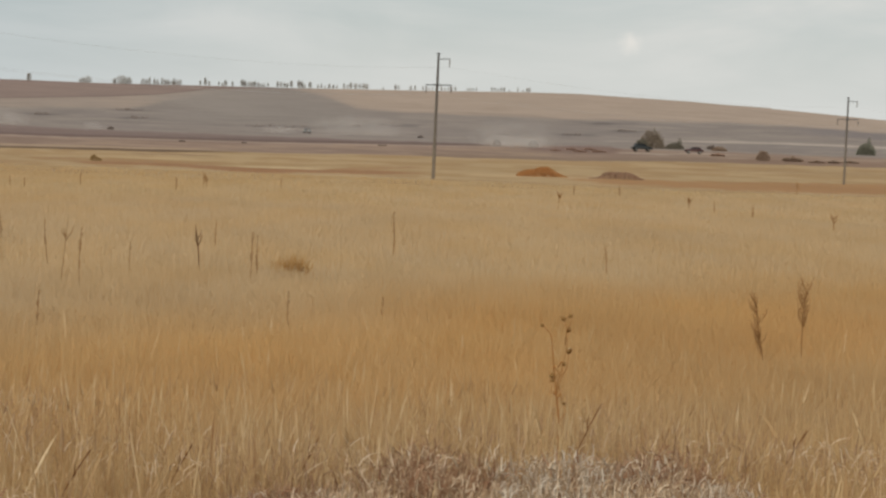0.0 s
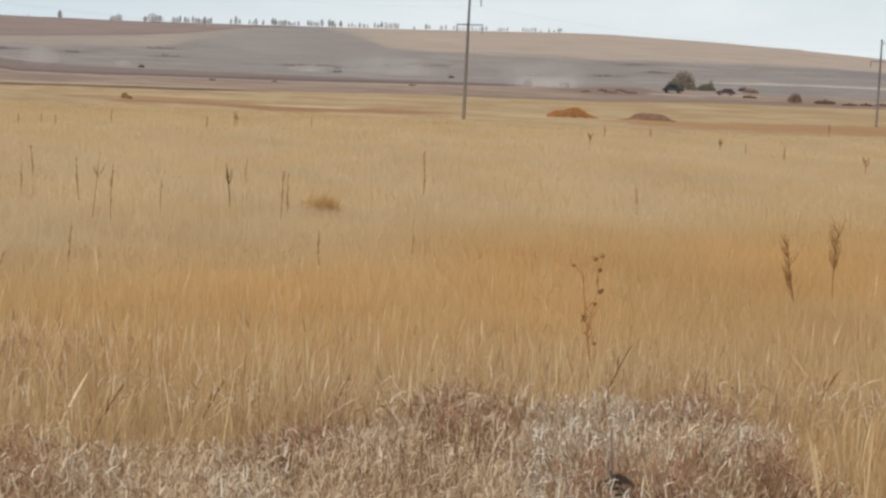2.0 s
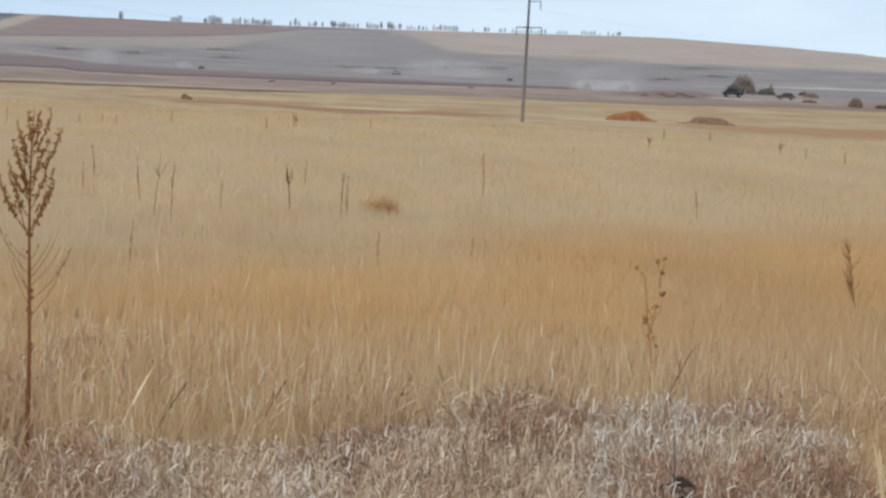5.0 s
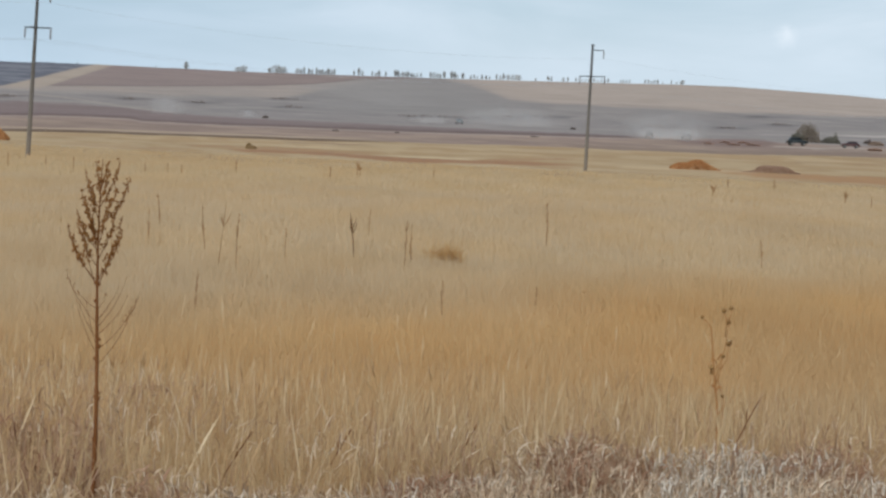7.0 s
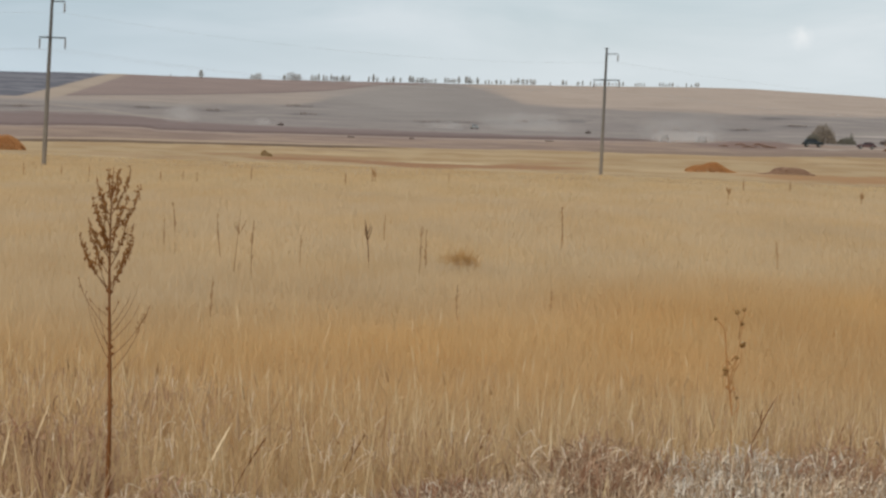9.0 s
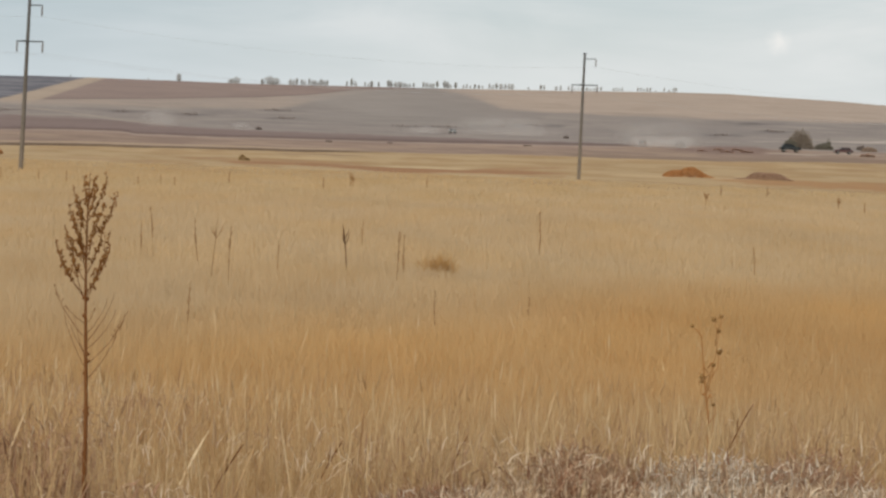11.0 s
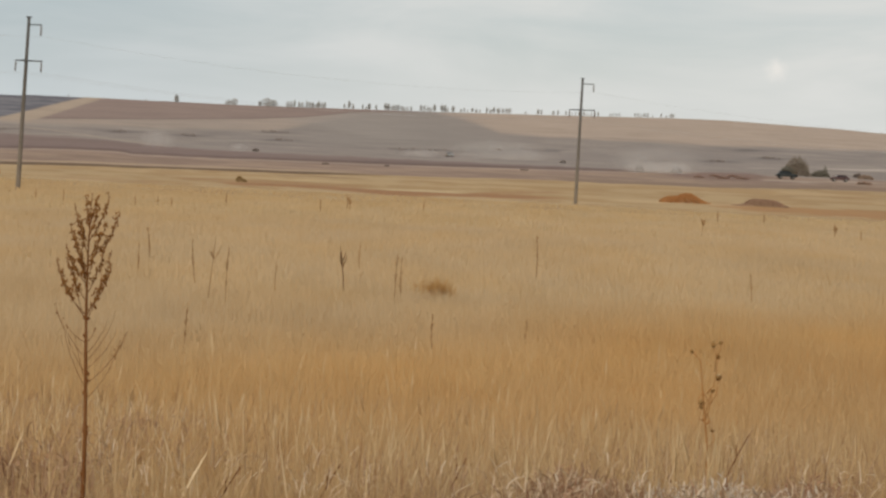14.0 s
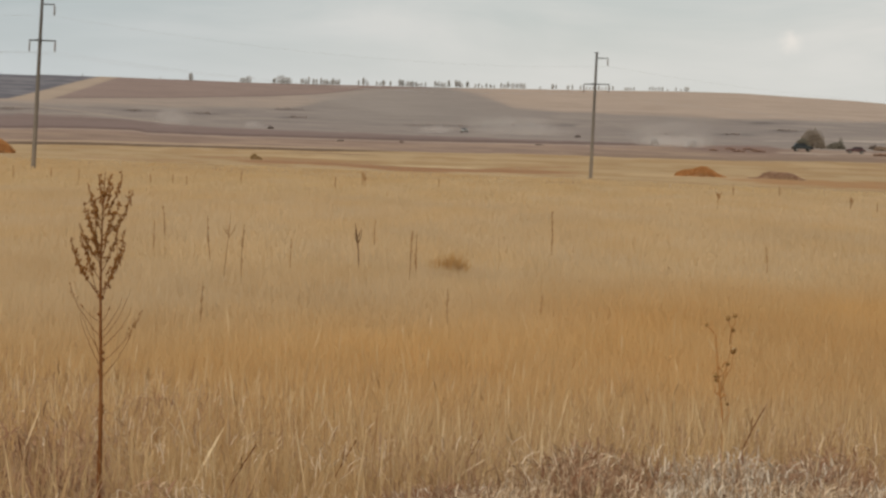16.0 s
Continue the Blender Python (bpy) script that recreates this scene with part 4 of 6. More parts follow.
def tall_wormwood():
    """The tall dead wormwood: one knotty stem, branches that leave it at an angle and sweep upward, seed in small clusters."""
    g = spot(-660, 8.0)
    H = 2.3 - 84 * SLOPE * 8.0 - g.z
    t = empty_thing("dry_wormwood", Matrix.Translation(g), "tall dead brown wormwood with seeded branches standing in tussock grass", "weed")
    rnd = random.Random(29)
    k = 8.0 * SLOPE

    def axis(s):
        return Vector((0.010 * math.sin(s * 5.5) - 0.004 + 0.026 * s * s - 0.018 * s, 0.01 * math.sin(s * 4 + 1), H * s))
    bm = bmesh.new()
    ss = [q / 26 for q in range(27)]
    tube(bm, [axis(s) for s in ss], [(0.0104 * (1 - s) ** 0.8 + 0.0011) * (1.0 + 0.12 * (q % 3 == 0)) for q, s in enumerate(ss)], 8)
    part("stem", bm, MAT_WORM, t)
    for s, side in ((0.467, -1), (0.52, 1), (0.50, 1), (0.375, 1), (0.365, -1), (0.36, 1), (0.62, -1), (0.665, 1), (0.67, -1), (0.17, 1), (0.25, -1)):
        bm = bmesh.new()
        bead_mesh(bm, axis(s) + Vector((side * 0.008, 0.002, 0)), 0.0075, 1.5, rnd)
        part("node", bm, MAT_WORM, t)
    seeds, sizes = [], []

    def cluster(p, size, count):
        for _ in range(count):
            seeds.append(p + Vector((rnd.gauss(0, 1), rnd.gauss(0, 1), rnd.gauss(0, 1))) * size * 0.8)
            sizes.append(size * rnd.uniform(0.5, 0.95))

    def branch(s, dx, dy, dz, seeded, thick=0.0021):
        """dx, dz: how far its tip reaches sideways and up, in units of 1/3396 of 8 m; seeded: from which part of its length it bears seed."""
        a = axis(s)
        pts = []
        for q in range(8):
            f = q / 7
            o = 1 - (1 - f) ** 1.4
            pts.append(a + Vector((dx * k * o, dy * k * o, dz * k * f ** 1.1)) + Vector((rnd.uniform(-1, 1), rnd.uniform(-1, 1), 0)) * 0.0035 * f)
        bm = bmesh.new()
        tube(bm, pts, [thick * (1 - 0.62 * q / 7) for q in range(8)], 5)
        br = part("branch", bm, MAT_WORM, t)
        if seeded >= 1:
            return
        m = max(3, int((1 - seeded) * math.hypot(dx, dy, dz) / 4.2))
        for q in range(m):
            f = seeded + (1 - seeded) * (q + rnd.uniform(0, 0.8)) / m
            fine = (0.62 if s < 0.62 else 1.0) * (1.12 - 0.5 * f ** 3)
            i = min(int(f * 7), 6)
            p = pts[i].lerp(pts[i + 1], f * 7 - i)
            if rnd.random() < 0.3:
                tip = p + Vector((rnd.uniform(-1, 1) * 0.013, rnd.uniform(-1, 1) * 0.013, rnd.uniform(0.006, 0.02)))
                bm = bmesh.new()
                tube(bm, [p, p.lerp(tip, 0.6) + Vector((0, 0, -0.002)), tip], [0.0010, 0.0009, 0.0006], 4)
                part("twig", bm, MAT_WORM, br)
                cluster(tip, 0.0062 * fine * rnd.uniform(0.7, 1.1), rnd.randint(2, 4))
            cluster(p, 0.0062 * fine * rnd.uniform(0.6, 1.2), rnd.randint(2, 3))

    # bare lower branches, thinly seeded at their ends
    for s, dx, dy, dz, f in ((0.56, -60, 10, 96, 0.55), (0.60, -33, -16, 34, 0.8), (0.48, -40, -14, 112, 1.0), (0.50, -26, 20, 84, 1.0), (0.53, 53, -8, 74, 0.9), (0.57, 34, 18, 66, 1.0), (0.60, 20, -22, 30, 0.9),
                             (0.49, 64, 24, 92, 0.72), (0.45, 58, -26, 96, 0.8), (0.52, -30, -20, 70, 1.0), (0.55, 46, 22, 92, 1.0)):
        branch(s, dx, dy, dz, f, 0.0015)
    # the crown, wide below and drawn out to a thin point
    for s, dx, dy, dz, f in ((0.665, -58, 8, 106, 0.34), (0.675, -45, -24, 76, 0.4), (0.655, -30, 20, 96, 0.5), (0.71, -42, 14, 84, 0.26), (0.755, -36, -12, 72, 0.24), (0.80, -36, 10, 78, 0.2), (0.775, -20, -22, 84, 0.26), (0.73, -16, 24, 92, 0.3),
                             (0.865, -28, 8, 70, 0.22), (0.84, -18, -14, 62, 0.26), (0.90, -9, 8, 56, 0.2), (0.672, 38, 14, 116, 0.26), (0.682, 44, -16, 88, 0.3), (0.66, 27, -26, 70, 0.4), (0.73, 24, 22, 84, 0.3), (0.815, 52, 8, 90, 0.24),
                             (0.825, 33, -14, 66, 0.26), (0.77, 18, -24, 70, 0.3), (0.87, 31, 10, 84, 0.2), (0.885, 16, -12, 60, 0.24), (0.915, 10, 8, 50, 0.2), (0.93, -6, -6, 40, 0.2)):
        branch(s, dx, dy, dz, f)
    for q in range(20):
        cluster(axis(0.76 + 0.235 * q / 19) + Vector((rnd.uniform(-1, 1) * 0.006, 0, 0)), 0.0056 - 0.0028 * q / 19, 2)
    tagged(np_part("seed", *octa_beads(seeds, sizes), MAT_SEED, t, "tiny brown seed beads in clusters"), kind="stuff")


tall_wormwood()


MAT_HEAD = twig_material("brown_thistle_head", [(0.09, 0.042, 0.014), (0.20, 0.10, 0.034), (0.38, 0.23, 0.09)])


def thistle_sprig():
    """A branched tan stem with round dark seed heads."""
    d = 10.0
    g = spot(448, d)
    t = empty_thing("dry_thistle", Matrix.Translation(g), "dead tan thistle with round dark seed heads among tussocks", "weed")
    k = d * SLOPE

    def at(px, py, off=0.0):
        return Vector(((px - 1266) * k - (765 - py) * 0.047 * k, off, (2.3 - g.z) + (-293 - (py - 545)) * k))
    stem = [Vector((0.004, 0, -0.02)), at(1268, 770), at(1267, 720), at(1263, 680), at(1259, 630), at(1256, 585), at(1251, 577), at(1240, 566)]
    bm = bmesh.new()
    tube(bm, stem, [0.0062, 0.006, 0.0054, 0.005, 0.0044, 0.0036, 0.003, 0.0024], 7)
    part("stem", bm, MAT_AMBERSTEM, t)
    limbs = (((1264, 690), (1272, 660), (1277, 634), 0.0085), ((1272, 660), (1284, 640), (1287, 611), 0.0135), ((1263, 680), (1281, 620), (1288, 574), 0.009),
             ((1281, 600), (1283, 570), (1277, 553), 0.0105), ((1283, 575), (1291, 560), (1291, 548), 0.0095), ((1267, 740), (1282, 722), (1277, 706), 0.008), ((1258, 640), (1250, 652), (1256, 655), 0.010), ((1262, 690), (1254, 686), (1258, 664), 0.009))
    for n, (a, b, c, r) in enumerate(limbs):
        bm = bmesh.new()
        off = 0.012 * (n % 3 - 1)
        tube(bm, [at(*a), at(*b, off), at(*c, off)], [0.0026, 0.0022, 0.0018], 5)
        br = part("branch", bm, MAT_AMBERSTEM, t)
        bm = bmesh.new()
        bead_mesh(bm, at(*c, off), r * 1.2, 1.0)
        for q in range(14):
            w = Vector((wr.gauss(0, 1), wr.gauss(0, 1), wr.gauss(0.3, 1))).normalized()
            tube(bm, [at(*c, off) + w * r * 0.9, at(*c, off) + w * r * wr.uniform(1.5, 2.0)], [r * 0.22, r * 0.03], 4)
        part("seed_head", bm, MAT_HEAD, br, "round dark seed head")
    bm = bmesh.new()
    bead_mesh(bm, stem[-1], 0.011, 1.3)
    part("seed_head", bm, MAT_HEAD, t, "round dark seed head")
    bm = bmesh.new()
    bead_mesh(bm, at(1287, 607, 0.0), 0.012, 0.55)
    part("seed_down", bm, MAT_PALE, t, "pale downy top of a seed head")
    for n in range(8):
        z0 = stem[3].z + wr.uniform(-0.08, 0.12)
        x0 = stem[3].x + wr.uniform(-0.006, 0.012)
        s = wr.choice((-1, 1))
        bm = bmesh.new()
        tube(bm, [Vector((x0, 0, z0)), Vector((x0 + s * 0.02, wr.uniform(-0.02, 0.02), z0 + 0.03)), Vector((x0 + s * 0.032, wr.uniform(-0.02, 0.02), z0 + wr.uniform(-0.02, 0.02)))], [0.002, 0.0055, 0.001], 4)
        part("withered_leaf", bm, MAT_AMBERSTEM, t)


thistle_sprig()


def leaning_twig(bearing, d, h, lean, label, mat):
    g = spot(bearing, d)
    t = empty_thing("dry_twig", Matrix.Translation(g), label, "weed", "dark twigs of the verge")
    bm = bmesh.new()
    pts = [Vector((lean * h * f ** 1.6, 0.02 * f, h * f)) for f in (0, 0.3, 0.55, 0.75, 0.9, 1.0)]
    tube(bm, pts, [0.002, 0.002, 0.0024, 0.0031, 0.0028, 0.0008], 6)
    part("stem", bm, mat, t)
    for f, s in ((0.6, 1), (0.72, -1), (0.8, 1)):
        a = Vector((lean * h * f ** 1.6, 0.02 * f, h * f))
        bm = bmesh.new()
        tube(bm, [a, a + Vector((s * 0.012 + lean * 0.03, 0.01, 0.04)), a + Vector((s * 0.016 + lean * 0.06, 0.012, 0.075))], [0.0013, 0.0038, 0.0008], 4)
        part("husk", bm, mat, t)
    return t


for b, d, h, lean in ((464, 9.9, 0.52, 0.36), (-448, 8.4, 0.40, 0.45), (-565, 7.7, 0.26, 0.5), (-255, 8.9, 0.36, 0.4), (838, 9.6, 0.44, 0.45), (-20, 9.5, 0.34, 0.35), (630, 10.4, 0.36, 0.15)):
    leaning_twig(b, d, h, lean, "short leaning reddish-brown twig among bleached tussocks", MAT_WORM)


MAT_STALK = twig_material("faded_brown_stalk", [(0.23, 0.125, 0.056), (0.32, 0.185, 0.087), (0.41, 0.26, 0.13)])


MAT_PLUME = twig_material("russet_plume", [(0.235, 0.118, 0.047), (0.33, 0.18, 0.076), (0.43, 0.255, 0.118)])


def weed_stalk(bearing, rise_top, bearing_foot, rise_foot, kind, dark=True, seed=1, strong=False):
    """A dead stalk out in the field: bare wand, forked wand, or wand with a feathery head."""
    rnd = random.Random(seed)
    d = 2.05 / SLOPE / abs(rise_foot)
    g = spot(bearing_foot, d)
    top = Vector(((bearing - bearing_foot) * SLOPE * d, 0, EYE_Z + rise_top * SLOPE * d - g.z))
    mat = (MAT_PLUME if kind == "plume" else MAT_WEED) if strong else MAT_STALK if dark else MAT_STRAWSTEM
    words = {"wand": "thin dead brown stalk standing in the golden grass", "fork": "dead forked brown stalk standing in the golden grass", "plume": "dead stalk with a feathery russet head in the grass"}[kind]
    t = empty_thing("weed_stalk", Matrix.Translation(g), words, "weed", "dead stalks of the field")
    slanted = strong and kind == "plume" and bearing < 800      # this head hangs to one side
    w = (0.0003 if strong else 0.00023 if dark else 0.0002) * d if d < 45 else 0.00022 * d
    bend = rnd.uniform(-0.03, 0.03)
    pts = [top * f + Vector((bend * math.sin(f * 3.1) * top.z, 0, 0)) for f in (0, 0.2, 0.4, 0.6, 0.8, 1.0)]
    bm = bmesh.new()
    tube(bm, pts, [w, w, w * 1.05, w * 0.95, w * 0.8, w * 0.4], 6)
    part("stem", bm, mat, t)
    n = {"wand": 12 if dark else 7, "fork": 6, "plume": 34 if strong else 10}[kind]
    beads, sizes = [], []
    for k in range(n):
        f = rnd.uniform(0.66, 0.8) if kind == "fork" else rnd.uniform(0.28, 0.95) if slanted or kind == "wand" else rnd.uniform(0.55, 0.96)
        a = pts[int(f * 5)].lerp(pts[min(int(f * 5) + 1, 5)], f * 5 - int(f * 5))
        s = rnd.uniform(1.8, 4.6) if slanted and rnd.random() < 0.65 else rnd.uniform(0, 6.28)
        ln = {"wand": 0.065, "fork": 0.19, "plume": 0.17}[kind] * rnd.uniform(0.6, 1.2)
        spread = {"wand": 0.25, "fork": 0.40, "plume": 0.42 if slanted else 0.32 if strong else 0.5}[kind]
        b = a + Vector((math.cos(s) * ln * spread, math.sin(s) * ln * spread, ln * 0.55))
        c = a + Vector((math.cos(s) * ln * spread * 1.3, math.sin(s) * ln * spread * 1.3, ln))
        bm = bmesh.new()
        tube(bm, [a, b, c], [w * (0.9 if kind == "fork" else 0.45), w * 0.6 if kind == "wand" else w * 0.7, w * 0.2], 5)
        br = part("branch", bm, mat, t)
        if kind != "fork":
            places = [a.lerp(c, rnd.uniform(0.3, 1.0)) + Vector((rnd.gauss(0, 1), rnd.gauss(0, 1), rnd.gauss(0, 1))) * 0.008 for _ in range(8)]
            beads += places
            sizes += [rnd.uniform(0.5, 1.0) * w * (0.9 if kind == "plume" else 0.7) for _ in places]
    if beads:
        tagged(np_part("seed", *octa_beads(beads, sizes), mat if strong else MAT_STALK if dark else MAT_STRAWSTEM, t), kind="stuff")
    return t


STALKS = ((-481, -154, -468, -237, "wand"), (-439, -148, -452, -262, "fork"), (-415, -167, -415, -270, "wand"), (-561, -142, -556, -191, "wand"),
          (-218, -158, -209, -240, "fork"), (129, -123, 130, -193, "wand"), (-117, -167, -121, -256, "wand"), (-108, -172, -106, -240, "wand"), (880, -226, 878, -356, "plume"), (787, -252, 814, -353, "plume"),
          (445, -63, 446, -78, "wand"), (420, -82, 419, -98, "plume"), (527, -62, 528, -78, "wand"), (655, -82, 654, -96, "plume"), (-256, -77, -256, -92, "wand"), (-210, -66, -209, -90, "wand"),
          (-205, -70, -204, -90, "plume"), (-73, -70, -73, -84, "wand"), (-424, -74, -424, -90, "wand"), (-713, -80, -713, -98, "wand"), (-485, -271, -488, -330, "wand"), (-49, -272, -45, -320, "wand"), (118, -275, 118, -300, "wand"),
          (-182, -148, -182, -185, "wand"), (508, -170, 513, -215, "wand"), (847, -48, 847, -62, "plume"), (918, -105, 918, -125, "plume"), (-761, -80, -761, -95, "wand"), (-830, -80, -830, -96, "wand"), (-640, -182, -640, -240, "wand"),
          (-575, -165, -575, -215, "wand"), (-330, -190, -330, -245, "wand"), (-520, -85, -520, -98, "wand"), (-545, -85, -545, -98, "wand"), (-585, -84, -585, -98, "wand"), (700, -86, 700, -100, "wand"), (770, -90, 770, -104, "wand"))
for k, s in enumerate(STALKS):
    weed_stalk(*s, dark=(k < 11 or k in (12, 14, 18, 20, 21)), seed=100 + k, strong=k in (4, 8, 9))


# ---- clumps, bushes and scrub ----


def twig_dome(name_thing, bearing, d, width, height, mat, label, category, n=900, seed=3, group="", wide=0.010, lumps=3, depth=None, tail=(0.6, 0.9)):
    """A low rounded bush of very many fine twigs, in a few lumps with gaps between."""
    r = np.random.default_rng(seed)
    g = spot(bearing, d)
    t = empty_thing(name_thing, Matrix.Translation(g), label, category, group)
    depth = depth or width * 0.7
    cx = np.linspace(-0.5, 0.5, lumps) * width * 0.55 if lumps > 1 else np.zeros(1)
    for i in range(lumps):
        m = n // lumps
        hw, hd, hh = width * (0.5 if lumps == 1 else 0.27) * r.uniform(0.85, 1.15), depth * 0.5, height * (1.0 if i == lumps // 2 else r.uniform(*tail))
        a, q = r.uniform(0, 2 * np.pi, m), np.sqrt(r.uniform(0.0, 1.0, m))
        tx, ty = cx[i] + np.cos(a) * q * hw, np.sin(a) * q * hd
        tz = hh * np.sqrt(np.clip(1 - q * q * 0.97, 0.02, 1)) * r.uniform(0.55, 1.08, m)
        f0 = r.uniform(0.15, 0.6, m)
        B = np.column_stack([cx[i] + (tx - cx[i]) * f0, ty * f0, tz * f0 * 0.6 - 0.03])
        T = np.column_stack([tx, ty, tz])
        M = (B + T) / 2 + r.normal(0, 0.06, (m, 3)) * height
        side = np.column_stack([np.cos(a + 1.5), np.sin(a + 1.5) * 0.5, r.uniform(-0.4, 0.4, m)]) * wide * r.uniform(0.5, 1.4, (m, 1))
        V = np.stack([B - side, B + side, M - side * 1.1, M + side * 1.1, T], 1).reshape(-1, 3)
        F = (np.arange(m)[:, None, None] * 5 + np.array([[0, 1, 3], [0, 3, 2], [2, 3, 4]])[None]).reshape(-1, 3)
        tagged(np_part("foliage", V, F, mat, t), kind="stuff")
    bm = bmesh.new()
    for i in range(5):
        s = wr.uniform(0, 6.28)
        tube(bm, [Vector((0, 0, -0.05)), Vector((math.cos(s) * width * 0.15, math.sin(s) * depth * 0.15, height * 0.35)), Vector((math.cos(s) * width * 0.3, math.sin(s) * depth * 0.3, height * 0.6))], [0.02 * height + 0.004, 0.012 * height, 0.004], 5)
    part("stock", bm, mat, t)
    return t




def twig_mound(name_thing, bearing, d, width, height, depth, mat, label, outline, seed, n=6000, wide=0.016):
    """A matted mound of fine dead twigs; outline: how tall it stands along its length, as shares of its height."""
    r = np.random.default_rng(seed)
    t = empty_thing(name_thing, Matrix.Translation(spot(bearing, d)), label, "bush")
    u, v = r.uniform(0, 1, n), r.uniform(-1, 1, n)
    top = np.interp(u, np.linspace(0, 1, len(outline)), outline) * height * np.clip(1 - v ** 4, 0.05, 1) * (0.86 + 0.28 * fbm(u * 9, v * 3 + 7, seed))
    T = np.column_stack([(u - 0.5) * width, v * depth / 2, top * r.uniform(0.72, 1.06, n)])
    way = r.uniform(0, 2 * np.pi, n)
    ln = height * r.uniform(0.14, 0.34, n)
    B = T - np.column_stack([np.cos(way) * ln * 0.55, np.sin(way) * ln * 0.55, ln * 0.8])
    B[:, 2] = np.maximum(B[:, 2], -0.03)
    M = (B + T) / 2 + r.normal(0, 0.02, (n, 3)) * height
    side = np.column_stack([np.cos(way + 1.5), np.sin(way + 1.5) * 0.5, r.uniform(-0.4, 0.4, n)]) * wide * r.uniform(0.5, 1.4, (n, 1))
    V = np.stack([B - side, B + side, M - side * 1.1, M + side * 1.1, T], 1).reshape(-1, 3)
    F = (np.arange(n)[:, None, None] * 5 + np.array([[0, 1, 3], [0, 3, 2], [2, 3, 4]])[None]).reshape(-1, 3)
    tagged(np_part("foliage", V, F, mat, t), kind="stuff")
    for q in range(6):
        s = r.uniform(0, 6.28)
        bm = bmesh.new()
        tube(bm, [Vector((0, 0, -0.05)), Vector((math.cos(s) * width * 0.12, math.sin(s) * depth * 0.15, height * 0.22)), Vector((math.cos(s) * width * 0.2, math.sin(s) * depth * 0.25, height * 0.36))], [0.02, 0.012, 0.004], 5)
        part("branch", bm, mat, t)
    return t


twig_mound("rust_bush", 388, 151, 3.9, 0.80, 2.2, MAT_RUST, "low rust-orange dead bush spreading on the straw field", (0.30, 0.56, 0.64, 0.68, 0.86, 0.94, 0.94, 0.74, 0.4, 0.2, 0.06), 21)
twig_mound("brown_bush", 520, 150, 4.4, 0.62, 2.4, MAT_TAUPE, "low grey-brown dead bush spreading on the straw field", (0.05, 0.12, 0.24, 0.82, 0.9, 0.9, 0.9, 0.88, 0.76, 0.34, 0.1), 22)
twig_mound("rust_bush", -866, 135, 2.7, 1.05, 1.8, MAT_RUST, "rust-red dead bush beside the pole", (0.3, 0.6, 0.8, 0.95, 1.0, 0.9, 0.7, 0.35), 23)
twig_mound("small_bush", -398, 146, 0.86, 0.46, 0.6, MAT_OLIVE, "small round olive-brown bush on the straw field", (0.5, 0.95, 1.0, 0.95, 0.7, 0.55, 0.5, 0.2), 24, n=900, wide=0.014)


def grass_tuft(bearing, d, width, height, mat, label, n=420):
    """A thick tuft of upright blades, taller in its middle."""
    x, y = rng.normal(0, width * 0.24, n), rng.normal(0, width * 0.2, n)
    c = spot(bearing, d)
    h = height * rng.uniform(0.5, 1.05, n) * np.exp(-(x / width) ** 2 * 2.2)
    V, F = blades(x + c.x, y + c.y, h, 0.0075 * rng.uniform(0.6, 1.4, n), rng.gamma(2.0, 0.1, n), rng.uniform(0, 0.6, n), 0.2)
    ob = new("amber_tuft", np_mesh("amber_tuft", V - np.array(c, np.float32), F, mat))
    ob.matrix_world = Matrix.Translation(c)
    return tagged(ob, label, "grass tuft", kind="stuff")


MAT_AMBER = grass_material("amber_grass", [(0.40, 0.225, 0.085), (0.475, 0.28, 0.112), (0.55, 0.355, 0.16)], patch=3.0)
grass_tuft(-40, 30.0, 0.50, 0.53, MAT_AMBER, "amber tuft of dry grass in the pale field", 460)
grass_tuft(-68, 30.5, 0.6, 0.46, MAT_AMBER, "amber tuft of dry grass in the pale field", 150)


